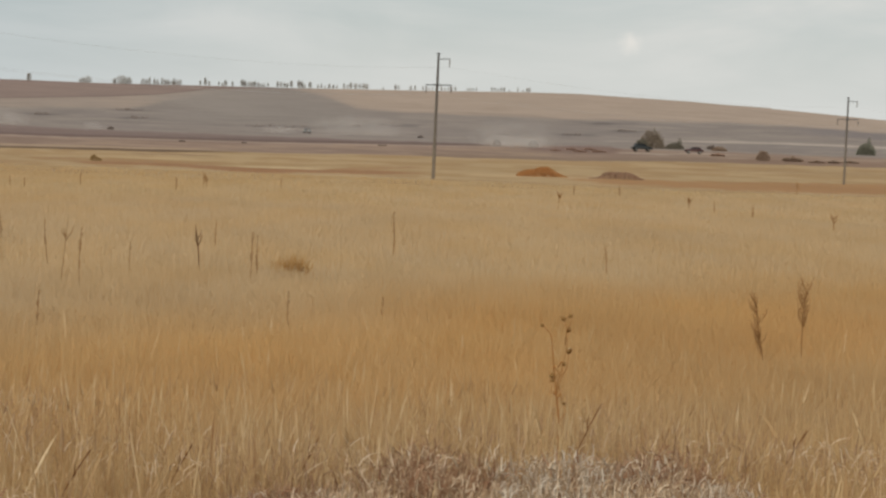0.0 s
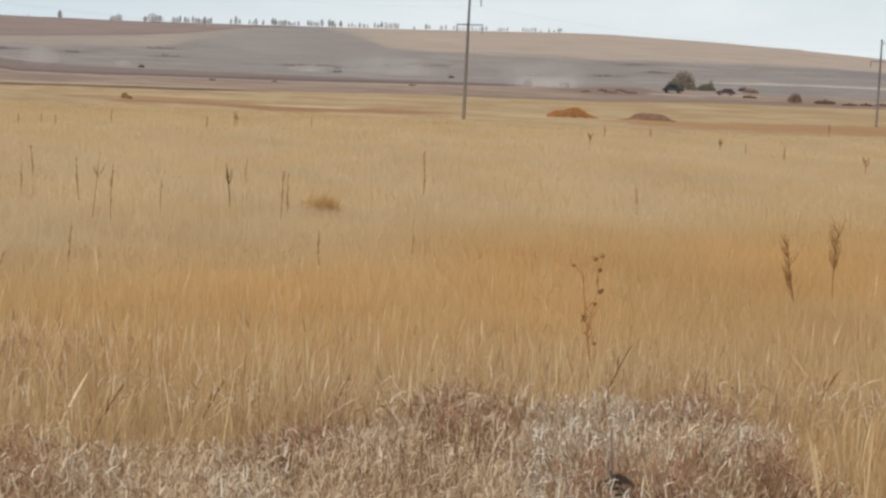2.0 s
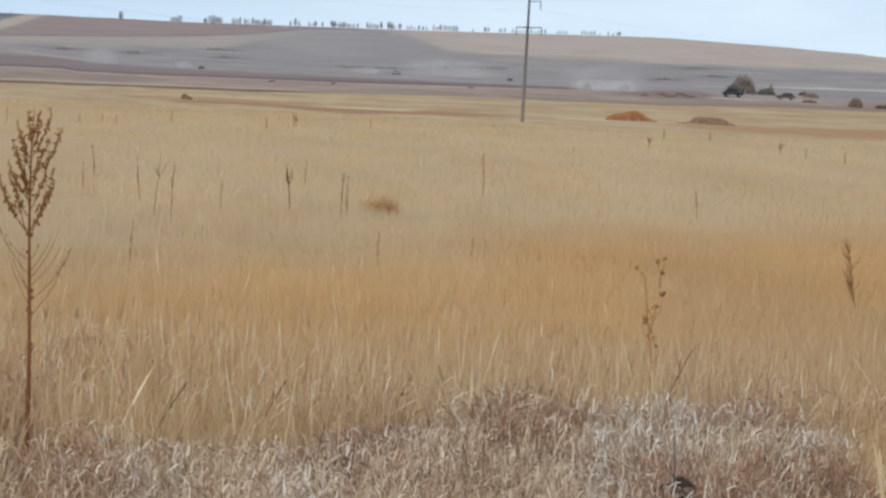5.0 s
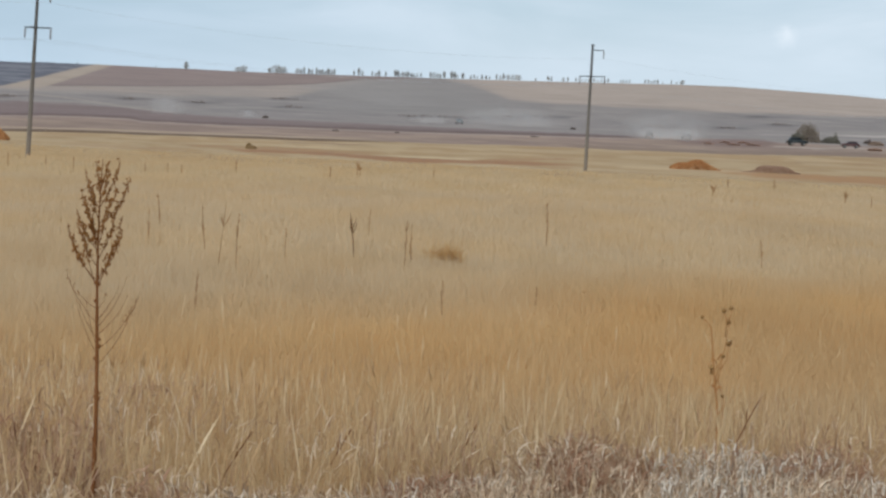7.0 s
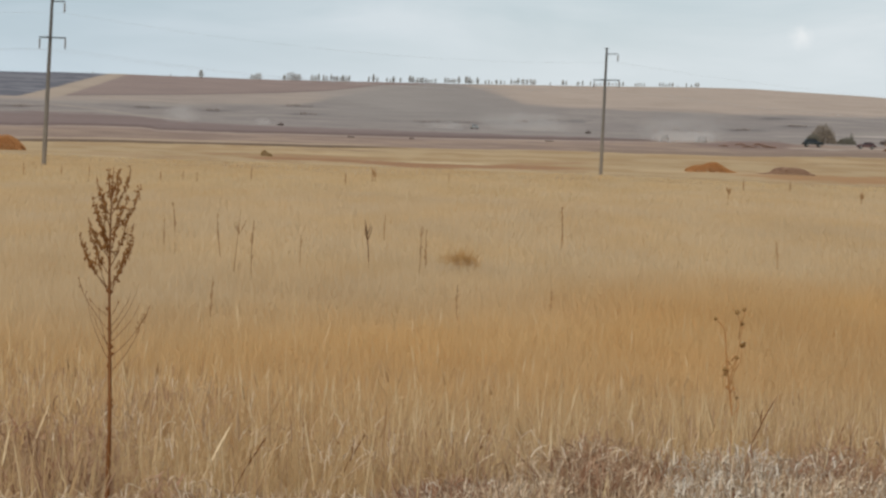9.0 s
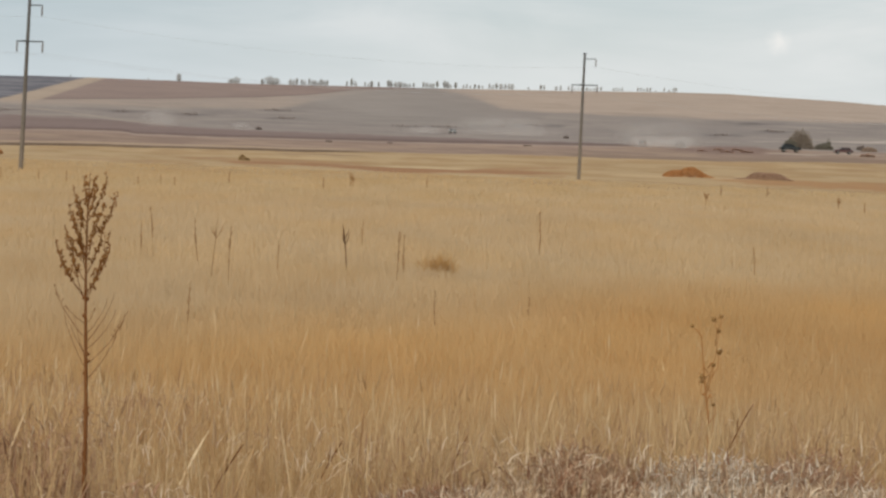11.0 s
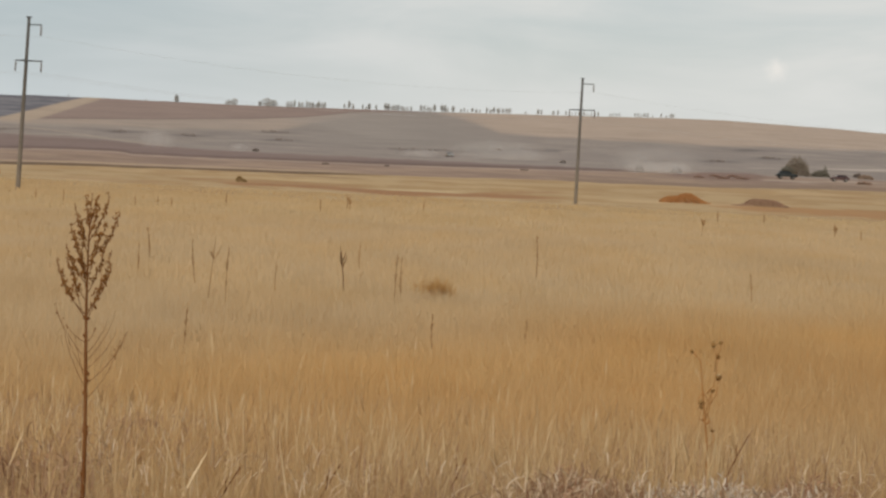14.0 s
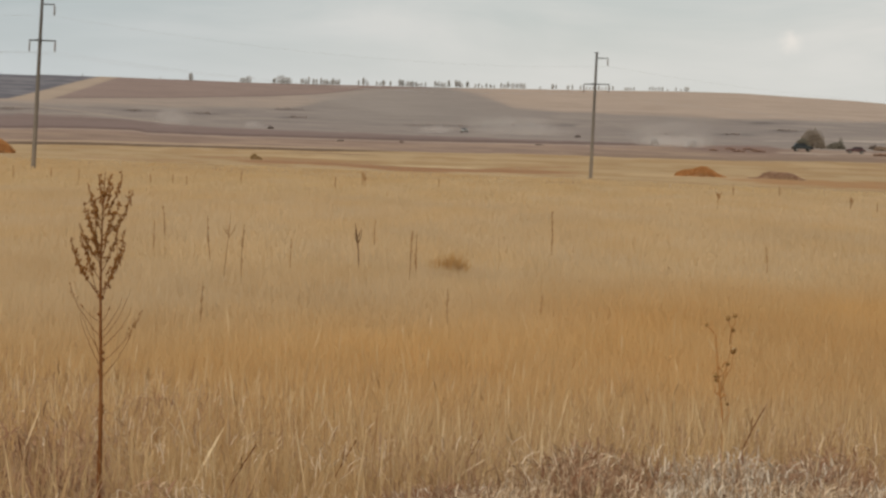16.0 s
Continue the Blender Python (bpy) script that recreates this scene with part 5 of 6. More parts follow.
def leafy_scrub(bearing, d, width, height, mat, label, seed, n=700, leaf=0.16, group="scrub by the track"):
    """A leafy shrub: several limbs, and an uneven crown of small leaves in clumps."""
    r = np.random.default_rng(seed)
    rnd = random.Random(seed)
    g = spot(bearing, d)
    t = empty_thing("shrub", Matrix.Translation(g), label, "shrub", group)
    limbs = []
    for k in range(6):
        s = rnd.uniform(0, 6.28)
        e = Vector((math.cos(s) * width * rnd.uniform(0.12, 0.36), math.sin(s) * width * 0.25, height * rnd.uniform(0.45, 0.8)))
        limbs.append(e)
        bm = bmesh.new()
        tube(bm, [Vector((0, 0, -0.1)), e * 0.5 + Vector((0, 0, height * 0.08)), e], [0.035 * height, 0.02 * height, 0.008 * height], 5)
        part("limb", bm, MAT_BARK, t)
    ang, q, lift = r.uniform(0, 2 * np.pi, n), np.sqrt(r.uniform(0, 1, n)), r.uniform(0, 1, n) ** 0.7
    edge = 0.78 + 0.44 * fbm(np.cos(ang) * 2.2 + seed, np.sin(ang) * 2.2 + lift * 2.5, seed)
    P = np.column_stack([np.cos(ang) * q * edge * width / 2, np.sin(ang) * q * edge * width * 0.36, height * lift * np.sqrt(np.clip(1 - q * q, 0.02, 1)) * edge])
    P[:, 2] = np.clip(P[:, 2], 0.05, height * 1.08)
    a = r.normal(0, 1, (n, 3))
    a /= np.linalg.norm(a, axis=1)[:, None]
    b = np.cross(a, r.normal(0, 1, (n, 3)))
    b /= np.linalg.norm(b, axis=1)[:, None]
    s = leaf * r.uniform(0.6, 1.4, (n, 1))
    V = np.stack([P - a * s, P + b * s * 0.6, P + a * s, P - b * s * 0.6], 1).reshape(-1, 3)
    F = (np.arange(n)[:, None, None] * 4 + np.array([[0, 1, 2], [0, 2, 3]])[None]).reshape(-1, 3)
    np_part("crown", V, F, mat, t)
    return t


MAT_FARSCRUB = twig_material("dusty_scrub_leaves", [(0.25, 0.20, 0.172), (0.30, 0.24, 0.208), (0.35, 0.28, 0.245)], thin=0.3)
MAT_CROWN = twig_material("grey_brown_leaves", [(0.23, 0.18, 0.135), (0.30, 0.24, 0.18), (0.37, 0.30, 0.23)], thin=0.4)
MAT_HEATH = twig_material("tan_brown_leaves", [(0.30, 0.21, 0.15), (0.38, 0.275, 0.20), (0.46, 0.34, 0.255)], thin=0.4)
MAT_REDDISH = twig_material("reddish_brown_leaves", [(0.34, 0.205, 0.14), (0.43, 0.27, 0.185), (0.50, 0.33, 0.23)], thin=0.4)
leafy_scrub(580, 454, 6.5, 4.6, MAT_CROWN, "tall grey-brown shrub behind a parked dark car", 31, n=2600, leaf=0.17)
leafy_scrub(563, 448, 3.7, 2.3, MAT_SCRUB, "low dark green shrub beside a parked dark car", 41, n=1500, leaf=0.15)
leafy_scrub(622, 455, 4.6, 1.6, MAT_SCRUB, "dull olive shrub by the dusty track", 32, n=1400, leaf=0.15)
leafy_scrub(630, 457, 1.5, 2.8, MAT_SCRUB, "slim young tree by the dusty track", 34, n=420, leaf=0.14)
leafy_scrub(968, 470, 5.0, 3.1, MAT_GREEN, "dense grey-green shrub by the pale track", 33, n=2400, leaf=0.17)
leafy_scrub(973, 474, 1.6, 4.5, MAT_GREEN, "slim young tree rising out of a shrub", 35, n=420, leaf=0.15)
leafy_scrub(702, 452, 3.9, 1.1, MAT_HEATH, "dull reddish-brown shrub by the dusty track", 36, n=900, leaf=0.15)
leafy_scrub(782, 372, 2.7, 1.9, MAT_HEATH, "tan-brown shrub on the far side of the straw field", 38, n=1300, leaf=0.13)
for k, (b, d, w, h, mt) in enumerate(((836, 372, 3.9, 1.25, 2), (880, 366, 2.8, 0.7, 2), (910, 370, 2.2, 0.7, 2), (700, 395, 3.0, 0.7, 1), (940, 376, 3.4, 0.6, 2), (1030, 374, 3.2, 0.7, 1),
                                      (408, 388, 1.9, 0.4, 1), (452, 387, 2.6, 0.45, 1), (486, 392, 2.7, 0.45, 1), (470, 408, 2.4, 0.5, 1), (436, 404, 2.0, 0.45, 1),
                                      (-250, 381, 1.3, 0.3, 0), (-142, 383, 0.9, 0.3, 0), (101, 391, 1.6, 0.3, 0), (-375, 520, 1.5, 0.95, 0), (168, 520, 1.5, 0.8, 0), (690, 470, 2.6, 1.4, 0))):
    twig_dome("shrub", b, d, w * 1.2, h, (MAT_FARSCRUB, MAT_REDDISH, MAT_HEATH)[mt], ("dull brown shrub on the grey lower slope", "low russet-brown shrub at the edge of the straw field", "tan-brown shrub on the far side of the straw field")[mt], "shrub", n=700, seed=50 + k, group="low scrub", wide=0.05, depth=w * 0.8, lumps=3, tail=(0.5, 0.85))


# ---- shelterbelt on the crest ----


def belt_tree(kind, seed):
    """A far poplar or elm: tapered trunk, rising limbs, crown of many small leaf clumps with gaps. One metre high; scaled by its copies."""
    rnd, r = random.Random(seed), np.random.default_rng(seed)
    tall = kind == "poplar"
    t = empty_thing("tree", Matrix.Identity(4), "far hazy grey-green tree in the shelterbelt on the crest", "tree", "trees on the crest")
    bm = bmesh.new()
    tube(bm, [(0, 0, -0.03), (0.01, 0, 0.2), (0.0, 0.01, 0.5), (0.01, 0, 0.85)], [0.013, 0.011, 0.008, 0.003], 7)
    part("trunk", bm, MAT_BARK, t)
    wide = 0.22 if tall else 0.44
    low = rnd.uniform(0.03, 0.1)

    def girth(z):
        f = np.clip((z - low) / (1 - low), 0, 1)
        return wide * np.sqrt(np.clip(1 - (2 * f ** 0.8 - 1) ** 2, 0, 1))
    for k in range(9):
        s, z1 = rnd.uniform(0, 6.28), low + (1 - low) * (k + 1.0) / 10.5
        out = float(girth(z1)) * rnd.uniform(0.4, 0.8)
        e = Vector((math.cos(s) * out, math.sin(s) * out, z1))
        z0 = z1 * 0.6
        bm = bmesh.new()
        tube(bm, [(0, 0, z0), e * 0.6 + Vector((0, 0, z0 * 0.4)), e], [0.006, 0.004, 0.002], 5)
        part("limb", bm, MAT_BARK, t)
    n = 820
    z, ang = low + (1 - low) * r.beta(1.5, 1.6, n), r.uniform(0, 2 * np.pi, n)
    lump = 0.55 + 0.9 * fbm(np.cos(ang) * 1.3 + seed, z * 5 + np.sin(ang) * 1.3, seed)
    q = np.sqrt(r.uniform(0.02, 1, n)) * girth(z) * lump
    P = np.column_stack([np.cos(ang) * q, np.sin(ang) * q, z])
    a = r.normal(0, 1, (n, 3))
    a /= np.linalg.norm(a, axis=1)[:, None]
    b = np.cross(a, r.normal(0, 1, (n, 3)))
    b /= np.linalg.norm(b, axis=1)[:, None]
    s = 0.034 * r.uniform(0.6, 1.4, (n, 1))
    V = np.stack([P - a * s, P + b * s * 0.7, P + a * s, P - b * s * 0.7], 1).reshape(-1, 3)
    F = (np.arange(n)[:, None, None] * 4 + np.array([[0, 1, 2], [0, 2, 3]])[None]).reshape(-1, 3)
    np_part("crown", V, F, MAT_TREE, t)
    return t


TREES = [belt_tree("poplar", 1), belt_tree("poplar", 2), belt_tree("elm", 3), belt_tree("elm", 4), belt_tree("poplar", 5)]
tree_spots = [(-519, 2005, 8.4, 0, 1.35), (-427, 2005, 5.4, 2, 1.6), (-417, 2003, 7.4, 3, 1.5), (-371, 2004, 6.0, 1, 1.6), (-358, 2004, 9.2, 3, 1.6), (-347, 2006, 7.6, 2, 1.6), (-711, 2004, 3.4, 0, 0.7), (-573, 2004, 3.0, 1, 0.8), (356, 2003, 5.0, 3, 1.35), (346, 2003, 2.6, 2, 1.2), (337, 2004, 4.6, 0, 0.8)]
tr = random.Random(5)
# clumps of slim trees with gaps between them: from bearing, to bearing, height
CLUMPS = ((-322, -307, 7.2), (-301, -255, 6.4), (-222, -220, 6.2), (-213, -199, 8.2), (-190, -175, 6.0), (-166, -162, 5.6), (-149, -126, 6.8), (-121, -98, 5.0), (-87, -62, 6.6), (-50, -26, 7.0), (-16, 24, 4.6), (29, 42, 6.6), (50, 74, 6.6), (98, 102, 4.6), (121, 131, 5.2), (148, 159, 5.2), (169, 195, 4.4), (201, 231, 4.2), (248, 266, 4.2), (292, 314, 4.0), (322, 328, 3.4))
for b0, b1, tall in CLUMPS:
    b = b0
    while b <= b1:
        slim = tr.random() < 0.6
        h = tall * (tr.uniform(0.85, 1.2) if slim else tr.uniform(0.7, 1.0))
        tree_spots.append((b + tr.uniform(-1, 1), tr.uniform(2000, 2010), h, tr.choice((0, 1, 4) if slim else (2, 3)), tr.uniform(0.75, 1.2) if slim else tr.uniform(0.65, 0.95)))
        b += tr.uniform(4.5, 8.0)
used = set()
for bb, d, h, k, w in tree_spots:
    p = spot(bb, d)
    m = Matrix.Translation(p) @ Euler((0, 0, tr.uniform(0, 6.28))).to_matrix().to_4x4()
    if k in used:
        o = copy_thing(TREES[k], m)
    else:
        o = TREES[k]
        o.matrix_basis = m
        used.add(k)
    o.scale = (h * w, h * w, h)


# ---- vehicles by the track ----


def car_paint(name, c1, c2):
    return surface(name, c1, c2, scale=2.0, rough=0.6, spec=0.3, bump=0.03)


MAT_GLASS = surface("dark_window_glass", (0.02, 0.022, 0.025), (0.035, 0.038, 0.042), rough=0.3, spec=0.4, bump=0.0)
MAT_RUBBER = surface("dusty_rubber", (0.03, 0.028, 0.026), (0.07, 0.06, 0.05), rough=0.9)
MAT_RIM = surface("dusty_rim", (0.20, 0.19, 0.18), (0.32, 0.31, 0.29), rough=0.5, metal=0.5)
MAT_LAMP = surface("lamp_glass", (0.45, 0.44, 0.40), (0.6, 0.58, 0.52), rough=0.2, spec=0.6, bump=0.0)


def car(bearing, d, turn, paint, label, length=4.2, tall=1.48):
    """A saloon or jeep: shaped body and cabin, panes, wheels with rims, lamps, bumpers."""
    g = spot(bearing, d)
    t = empty_thing("car", Matrix.Translation(g) @ Euler((0, 0, radians(turn))).to_matrix().to_4x4(), label, "car")
    W = 1.66
    prof = [(-0.5, 0.30), (-0.5, 0.52), (-0.47, 0.60), (-0.30, 0.66), (0.30, 0.66), (0.46, 0.62), (0.5, 0.52), (0.5, 0.30)]
    bm = bmesh.new()
    sides = []
    for sx, k in ((-1, 1.0), (1, 1.0)):
        sides.append([bm.verts.new((x * length, sx * W / 2, z * tall)) for x, z in prof])
    for i in range(len(prof)):
        j = (i + 1) % len(prof)
        bm.faces.new((sides[0][i], sides[1][i], sides[1][j], sides[0][j]))
    bm.faces.new(sides[0][::-1])
    bm.faces.new(sides[1])
    bmesh.ops.recalc_face_normals(bm, faces=bm.faces)
    bmesh.ops.bevel(bm, geom=list(bm.edges), offset=0.045, segments=2, affect="EDGES")
    part("body", bm, paint, t)
    cab = [(-0.40, 0.64), (-0.33, 0.97), (-0.27, 1.0), (0.06, 1.0), (0.11, 0.97), (0.24, 0.64)]
    bm = bmesh.new()
    sides = [[bm.verts.new((x * length, sx * (W / 2 - 0.06 - 0.14 * (z > 0.8)), z * tall)) for x, z in cab] for sx in (-1, 1)]
    for i in range(len(cab)):
        j = (i + 1) % len(cab)
        bm.faces.new((sides[0][i], sides[1][i], sides[1][j], sides[0][j]))
    bm.faces.new(sides[0][::-1])
    bm.faces.new(sides[1])
    bmesh.ops.recalc_face_normals(bm, faces=bm.faces)
    bmesh.ops.bevel(bm, geom=list(bm.edges), offset=0.03, segments=2, affect="EDGES")
    part("cabin", bm, paint, t)
    for sx in (-1, 1):
        for x0, x1, y0, y1 in ((-0.30, -0.10, 0.69, 0.93), (-0.08, 0.13, 0.69, 0.93)):
            bm = bmesh.new()
            ys = lambda z: sx * (W / 2 - 0.06 - 0.14 * (z - 0.64) / 0.33 + 0.012)
            quad = [(x0, y0), (x1 + (0.06 if x1 > 0 else 0), y0), (x1, y1), (x0 + (0.03 if x0 < -0.2 else 0), y1)]
            f = bm.faces.new([bm.verts.new((x * length, ys(z), z * tall)) for x, z in quad])
            bmesh.ops.solidify(bm, geom=[f], thickness=0.01)
            part("side_window", bm, MAT_GLASS, t, smooth=False)
        for x in (-0.31, 0.31):
            bm = bmesh.new()
            bmesh.ops.create_cone(bm, cap_ends=True, segments=20, radius1=0.33, radius2=0.33, depth=0.22, matrix=Matrix.Translation((x * length, sx * (W / 2 - 0.08), 0.33)) @ Euler((math.pi / 2, 0, 0)).to_matrix().to_4x4())
            bmesh.ops.bevel(bm, geom=[e for e in bm.edges if e.calc_length() < 0.15], offset=0.03, segments=2, affect="EDGES")
            ty = part("wheel", bm, MAT_RUBBER, t, "dusty black tyre")
            bm = bmesh.new()
            bmesh.ops.create_cone(bm, cap_ends=True, segments=16, radius1=0.2, radius2=0.17, depth=0.03, matrix=Matrix.Translation((x * length, sx * (W / 2 + 0.035), 0.33)) @ Euler((-sx * math.pi / 2, 0, 0)).to_matrix().to_4x4())
            part("rim", bm, MAT_RIM, ty)
    for x0, z0, x1, z1 in ((0.245, 0.67, 0.125, 0.95), (-0.405, 0.67, -0.345, 0.94)):
        bm = bmesh.new()
        o = 0.012 if x0 > 0 else -0.012
        f = bm.faces.new([bm.verts.new((x * length + o, s * (W / 2 - 0.16 - 0.1 * (z > 0.8)), z * tall)) for x, z, s in ((x0, z0, -1), (x0, z0, 1), (x1, z1, 1), (x1, z1, -1))])
        bmesh.ops.solidify(bm, geom=[f], thickness=0.01)
        part("windscreen", bm, MAT_GLASS, t, smooth=False)
    for sx in (-1, 1):
        for x in (-0.5, 0.5):
            bm = bmesh.new()
            box(bm, x * length, sx * 0.6, 0.50 * tall, 0.05, 0.26, 0.13, 0.02)
            part("headlight" if x > 0 else "tail_light", bm, MAT_LAMP if x > 0 else MAT_RUST, t)
    for x in (-0.5, 0.5):
        bm = bmesh.new()
        box(bm, x * length * 1.01, 0, 0.33 * tall, 0.14, W - 0.06, 0.16, 0.03)
        part("bumper", bm, MAT_RUBBER, t)
    return t


car(563, 410, 4, car_paint("dark_teal_paint", (0.018, 0.022, 0.024), (0.035, 0.042, 0.043)), "dark dusty car parked beside shrubs", 4.3, 1.75)
car(657, 410, 176, car_paint("dark_maroon_paint", (0.06, 0.026, 0.028), (0.11, 0.055, 0.052)), "dark brown car parked on the dusty track", 3.9, 1.42)
car(304, 415, 82, car_paint("dusty_grey_paint", (0.15, 0.135, 0.125), (0.22, 0.20, 0.185)), "dusty grey car on the track in a haze of dust", 4.0, 1.5)
car(369, 415, 98, car_paint("pale_grey_paint", (0.15, 0.14, 0.13), (0.24, 0.225, 0.21)), "pale dusty car on the track in a haze of dust", 3.2, 1.4)
car(-32, 575, 78, car_paint("white_paint", (0.34, 0.34, 0.335), (0.46, 0.46, 0.45)), "small white car crossing the foot of the hill", 3.6, 1.4)


# ---- dark low plant and a broad straw leaf on the verge ----


MAT_DOCK = twig_material("withered_dark_leaf", [(0.03, 0.019, 0.013), (0.055, 0.037, 0.026), (0.11, 0.075, 0.052)])


def withered_dock():
    """A bare stem with a few crumpled leaves at its foot, one of them broad."""
    g = spot(516, 7.45)
    t = empty_thing("withered_dock", Matrix.Translation(g), "withered dark dock with a bare grey stem among tussocks", "weed")
    bm = bmesh.new()
    tube(bm, [(-0.03, -0.05, -0.02), (-0.032, -0.05, 0.16), (-0.036, -0.05, 0.32), (-0.046, -0.05, 0.46)], [0.006, 0.0055, 0.0045, 0.002], 7)
    part("stem", bm, MAT_BARK, t, "bare grey stem")
    rnd = random.Random(8)
    for a, ln, wide, z in ((-0.15, 0.085, 0.026, 0.235), (0.5, 0.07, 0.018, 0.25), (2.9, 0.06, 0.008, 0.23), (3.4, 0.055, 0.012, 0.215), (-0.7, 0.06, 0.014, 0.21), (1.6, 0.05, 0.014, 0.26), (-1.9, 0.05, 0.016, 0.22), (-0.3, 0.09, 0.020, 0.19), (-1.2, 0.07, 0.018, 0.16), (0.2, 0.08, 0.018, 0.15), (3.6, 0.06, 0.014, 0.17)):
        rows_ = []
        bm = bmesh.new()
        for q in range(7):
            f = q / 6
            c = Vector((-0.03 + math.cos(a) * ln * f, -0.05 + math.sin(a) * ln * f, z + 0.03 * math.sin(f * 2.6) - 0.02 * f + rnd.uniform(-1, 1) * 0.004))
            w = 0.75 * wide * math.sin(0.25 + f * 2.8)
            sd = Vector((-math.sin(a), math.cos(a), 0.7)) * w
            rows_.append((bm.verts.new(c - sd), bm.verts.new(c + Vector((0, 0, 0.25 * wide))), bm.verts.new(c + sd + Vector((0, 0, rnd.uniform(-1, 1) * 0.004)))))
        for u, v in zip(rows_, rows_[1:]):
            bm.faces.new((u[0], u[1], v[1], v[0]))
            bm.faces.new((u[1], u[2], v[2], v[1]))
        part("leaf", bm, MAT_DOCK, t)


withered_dock()


def broad_leaf():
    g = spot(870, 7.2)
    bm = bmesh.new()
    rows_ = []
    for q in range(7):
        f = q / 6
        c = Vector((0.034 - 0.044 * f - 0.02 * f * f, 0, 0.22 + 0.29 * f))
        w = 0.0012 + 0.0075 * math.sin(0.3 + f * 2.8)
        rows_.append((bm.verts.new(c + Vector((-w, 0, 0))), bm.verts.new(c + Vector((0, 0.004, 0))), bm.verts.new(c + Vector((w, 0, 0.002)))))
    low = bm.verts.new((0.042, 0, -0.02))
    bm.faces.new((low, rows_[0][1], rows_[0][0]))
    bm.faces.new((low, rows_[0][2], rows_[0][1]))
    for u, v in zip(rows_, rows_[1:]):
        bm.faces.new((u[0], u[1], v[1], v[0]))
        bm.faces.new((u[1], u[2], v[2], v[1]))
    ob = part("straw_leaf", bm, MAT_PALE)
    ob.matrix_world = Matrix.Translation(g)
    tagged(ob, "broad pale dry leaf standing in the grass", "leaf")


broad_leaf()


# ---- dust hanging over the track ----


def dust_material(thick):
    m, nt, b = base_material("pale_dust", 1.0, 0.0)
    b.inputs["Base Color"].default_value = (0.50, 0.465, 0.44, 1)
    N, L = nt.nodes.new, nt.links.new
    tc, geo, no, mr = N("ShaderNodeTexCoord"), N("ShaderNodeNewGeometry"), N("ShaderNodeTexNoise"), N("ShaderNodeMapRange")
    no.inputs["Scale"].default_value, no.inputs["Detail"].default_value = 0.22, 4
    L(geo.outputs["Position"], no.inputs["Vector"])
    mr.inputs["From Min"].default_value, mr.inputs["From Max"].default_value = 0.15, 0.75
    L(no.outputs["Fac"], mr.inputs["Value"])
    flat, ln, fall = N("ShaderNodeVectorMath"), N("ShaderNodeVectorMath"), N("ShaderNodeMapRange")
    flat.operation, ln.operation = "MULTIPLY", "LENGTH"
    flat.inputs[1].default_value = (1, 0, 1)
    L(tc.outputs["Object"], flat.inputs[0])
    L(flat.outputs["Vector"], ln.inputs[0])
    fall.interpolation_type = "SMOOTHSTEP"
    fall.inputs["From Min"].default_value, fall.inputs["From Max"].default_value = 0.15, 0.97
    fall.inputs["To Min"].default_value, fall.inputs["To Max"].default_value = thick, 0.0
    L(ln.outputs["Value"], fall.inputs["Value"])
    mul = N("ShaderNodeMath")
    mul.operation = "MULTIPLY"
    L(mr.outputs["Result"], mul.inputs[0])
    L(fall.outputs["Result"], mul.inputs[1])
    tr_, mx = N("ShaderNodeBsdfTransparent"), N("ShaderNodeMixShader")
    L(mul.outputs["Value"], mx.inputs["Fac"])
    L(tr_.outputs["BSDF"], mx.inputs[1])
    L(b.outputs["BSDF"], mx.inputs[2])
    L(mx.outputs["Shader"], nt.nodes["Material Output"].inputs["Surface"])
    return m


MAT_DUST = dust_material(0.34)


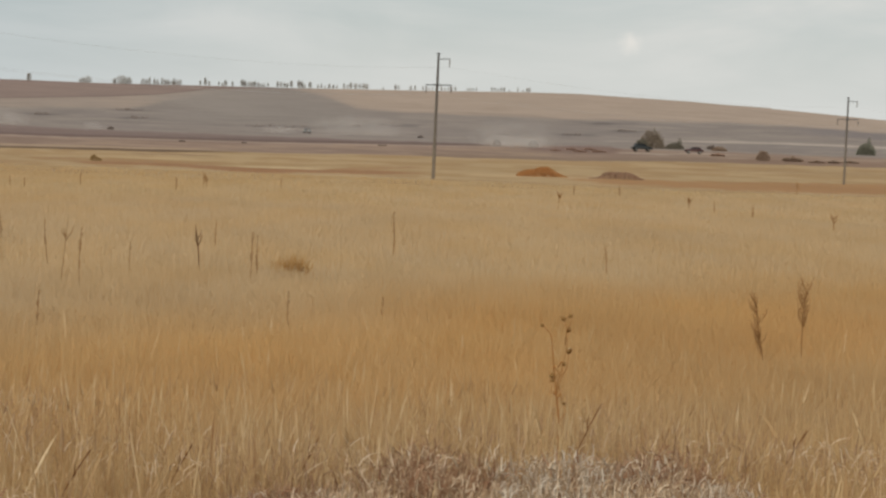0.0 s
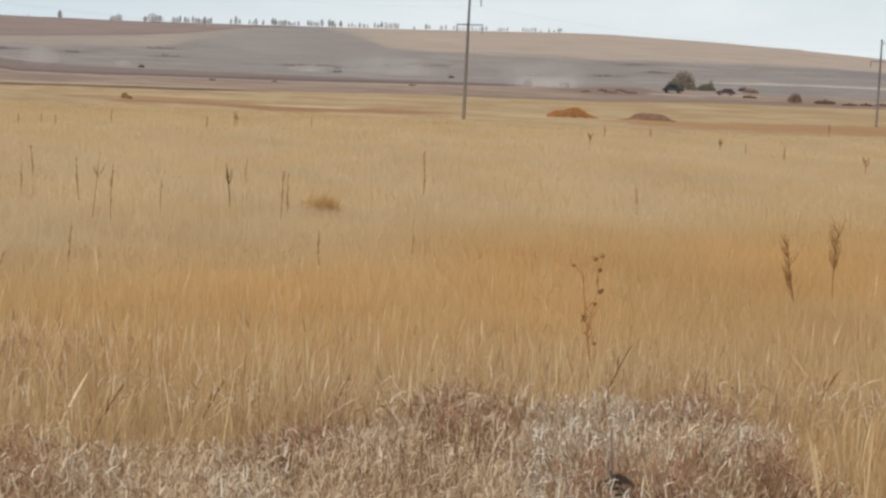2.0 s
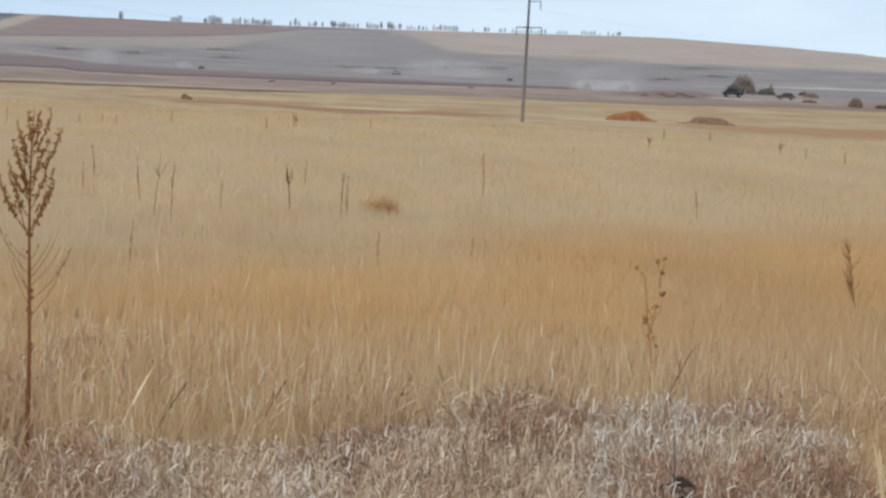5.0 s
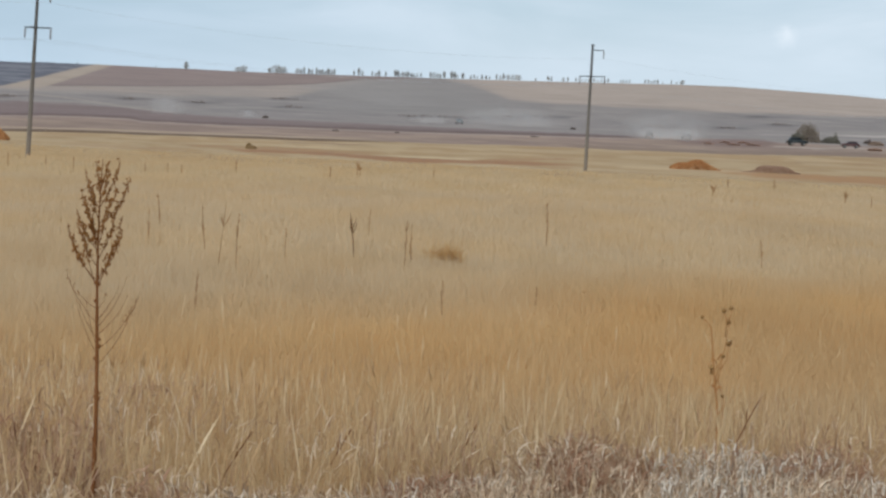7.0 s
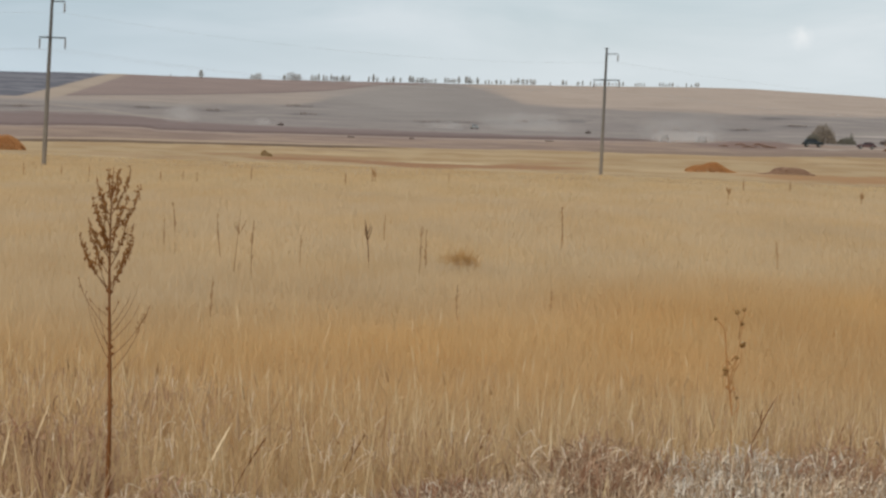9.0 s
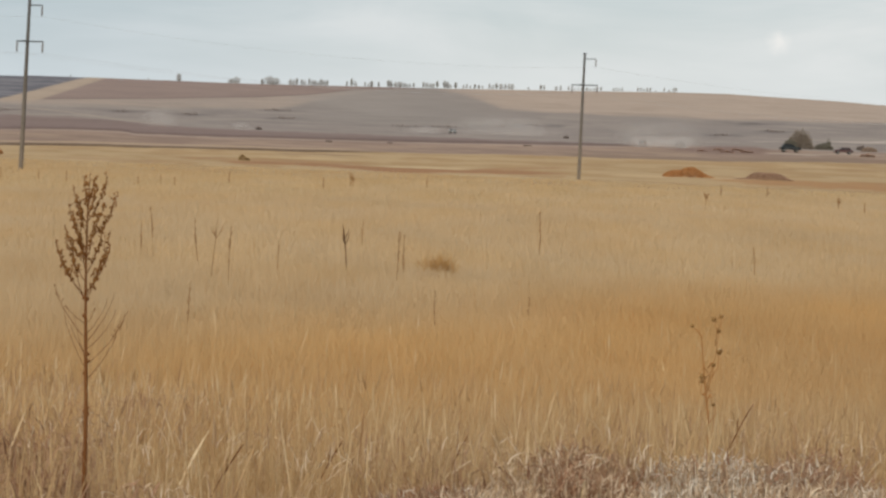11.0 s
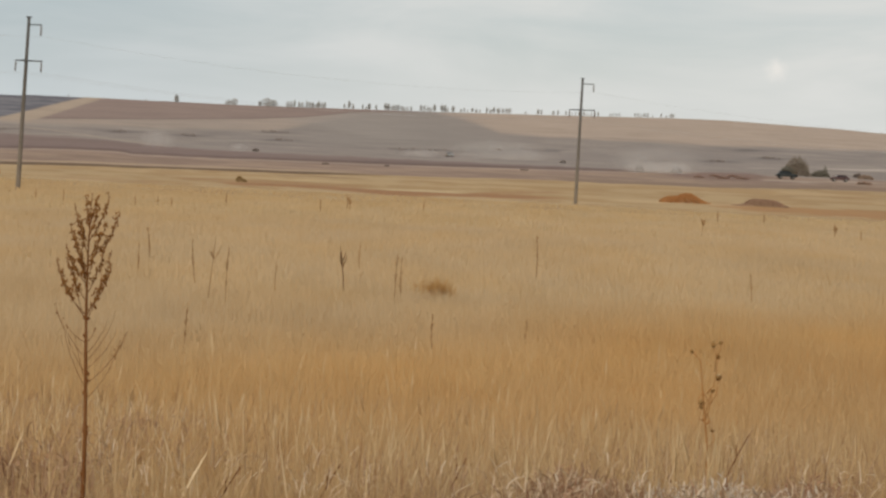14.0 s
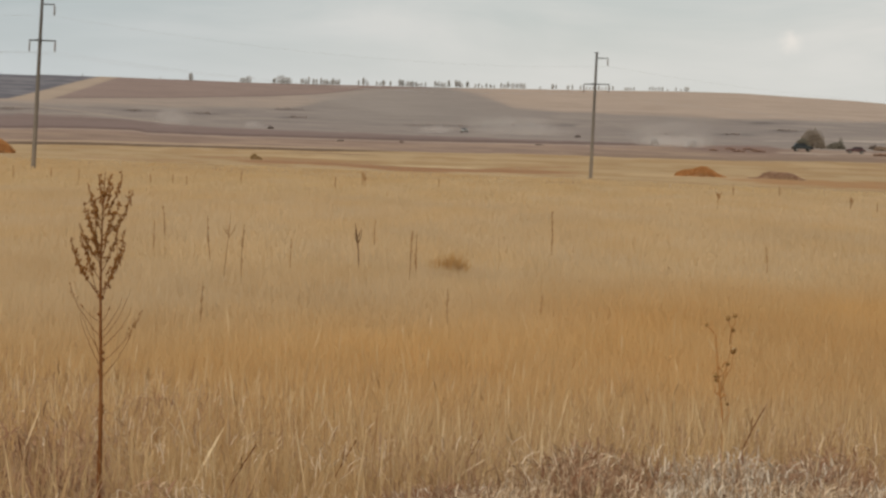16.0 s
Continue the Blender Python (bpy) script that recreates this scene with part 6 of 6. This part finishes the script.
def dust_cloud(bearing, d, width, height, rise=0.3):
    """One thin drift of dust, thickest in its middle."""
    bm = bmesh.new()
    bmesh.ops.create_icosphere(bm, subdivisions=4, radius=1.0)
    for v in bm.verts:
        v.co *= 1 + 0.12 * noise.noise(v.co * 2.1 + Vector((bearing, 0, 0)))
    ob = part("dust_cloud", bm, MAT_DUST)
    g = spot(bearing, d)
    ob.matrix_world = Matrix.Translation(g + Vector((0, 0, height * rise))) @ Matrix.Diagonal((width / 2, 1.5, height * (1 - rise), 1))
    ob.visible_shadow = False
    return tagged(ob, "thin pale dust drifting over the track", "dust", kind="stuff")


dust_cloud(335, 428, 27.0, 7.5)
dust_cloud(340, 407, 20.0, 3.4)
dust_cloud(306, 411, 8.0, 3.2)
dust_cloud(368, 411, 8.0, 3.0)
dust_cloud(-85, 540, 16.0, 3.0)
dust_cloud(-405, 520, 8.0, 2.6)
dust_cloud(-550, 530, 14.0, 6.0)
dust_cloud(60, 560, 40.0, 7.0)

# ---- low scrub dotted over the grey lower slope ----


def distance_of(bearing, rise):
    """How far off the land reaches a given rise along a bearing."""
    ds = np.arange(330.0, 1900.0, 2.0)
    return float(ds[np.argmin(np.abs(rise_at(np.full(len(ds), float(bearing)), ds) - rise))])


def slope_scrub():
    """Small dull clumps, far off, in the weedy hollows of the slope."""
    r = np.random.default_rng(77)
    Vs = []
    for b0, e0 in ((-616, 26), (-496, 25), (-336, 38), (-336, 24.5), (-110, 19), (49, 25), (-40, 20), (110, 29), (323, 19.5), (432, 23.7), (531, 34), (-840, 21)):
        d0 = distance_of(b0, e0)
        for q in range(6):
            p = spot(b0 + r.normal(0, 13), d0 + r.normal(0, 6))
            m = 26
            w, h = r.uniform(0.6, 1.5) * d0 / 600, r.uniform(0.25, 0.6) * d0 / 600
            c = np.array(p) + np.column_stack([r.normal(0, w * 0.6, m), r.normal(0, w * 0.4, m), np.abs(r.normal(0, h * 0.45, m))])
            a = r.normal(0, 1, (m, 3)) * 0.2 * d0 / 600
            e = r.normal(0, 1, (m, 3)) * 0.14 * d0 / 600
            Vs.append(np.stack([c - a, c + e, c + a], 1).reshape(-1, 3))
    V = np.vstack(Vs)
    F = np.arange(len(V)).reshape(-1, 3)
    tagged(new("slope_scrub", np_mesh("slope_scrub", V, F, MAT_FARSCRUB)), "dull brown low scrub in hollows of the grey slope", "scrub", kind="stuff")


slope_scrub()
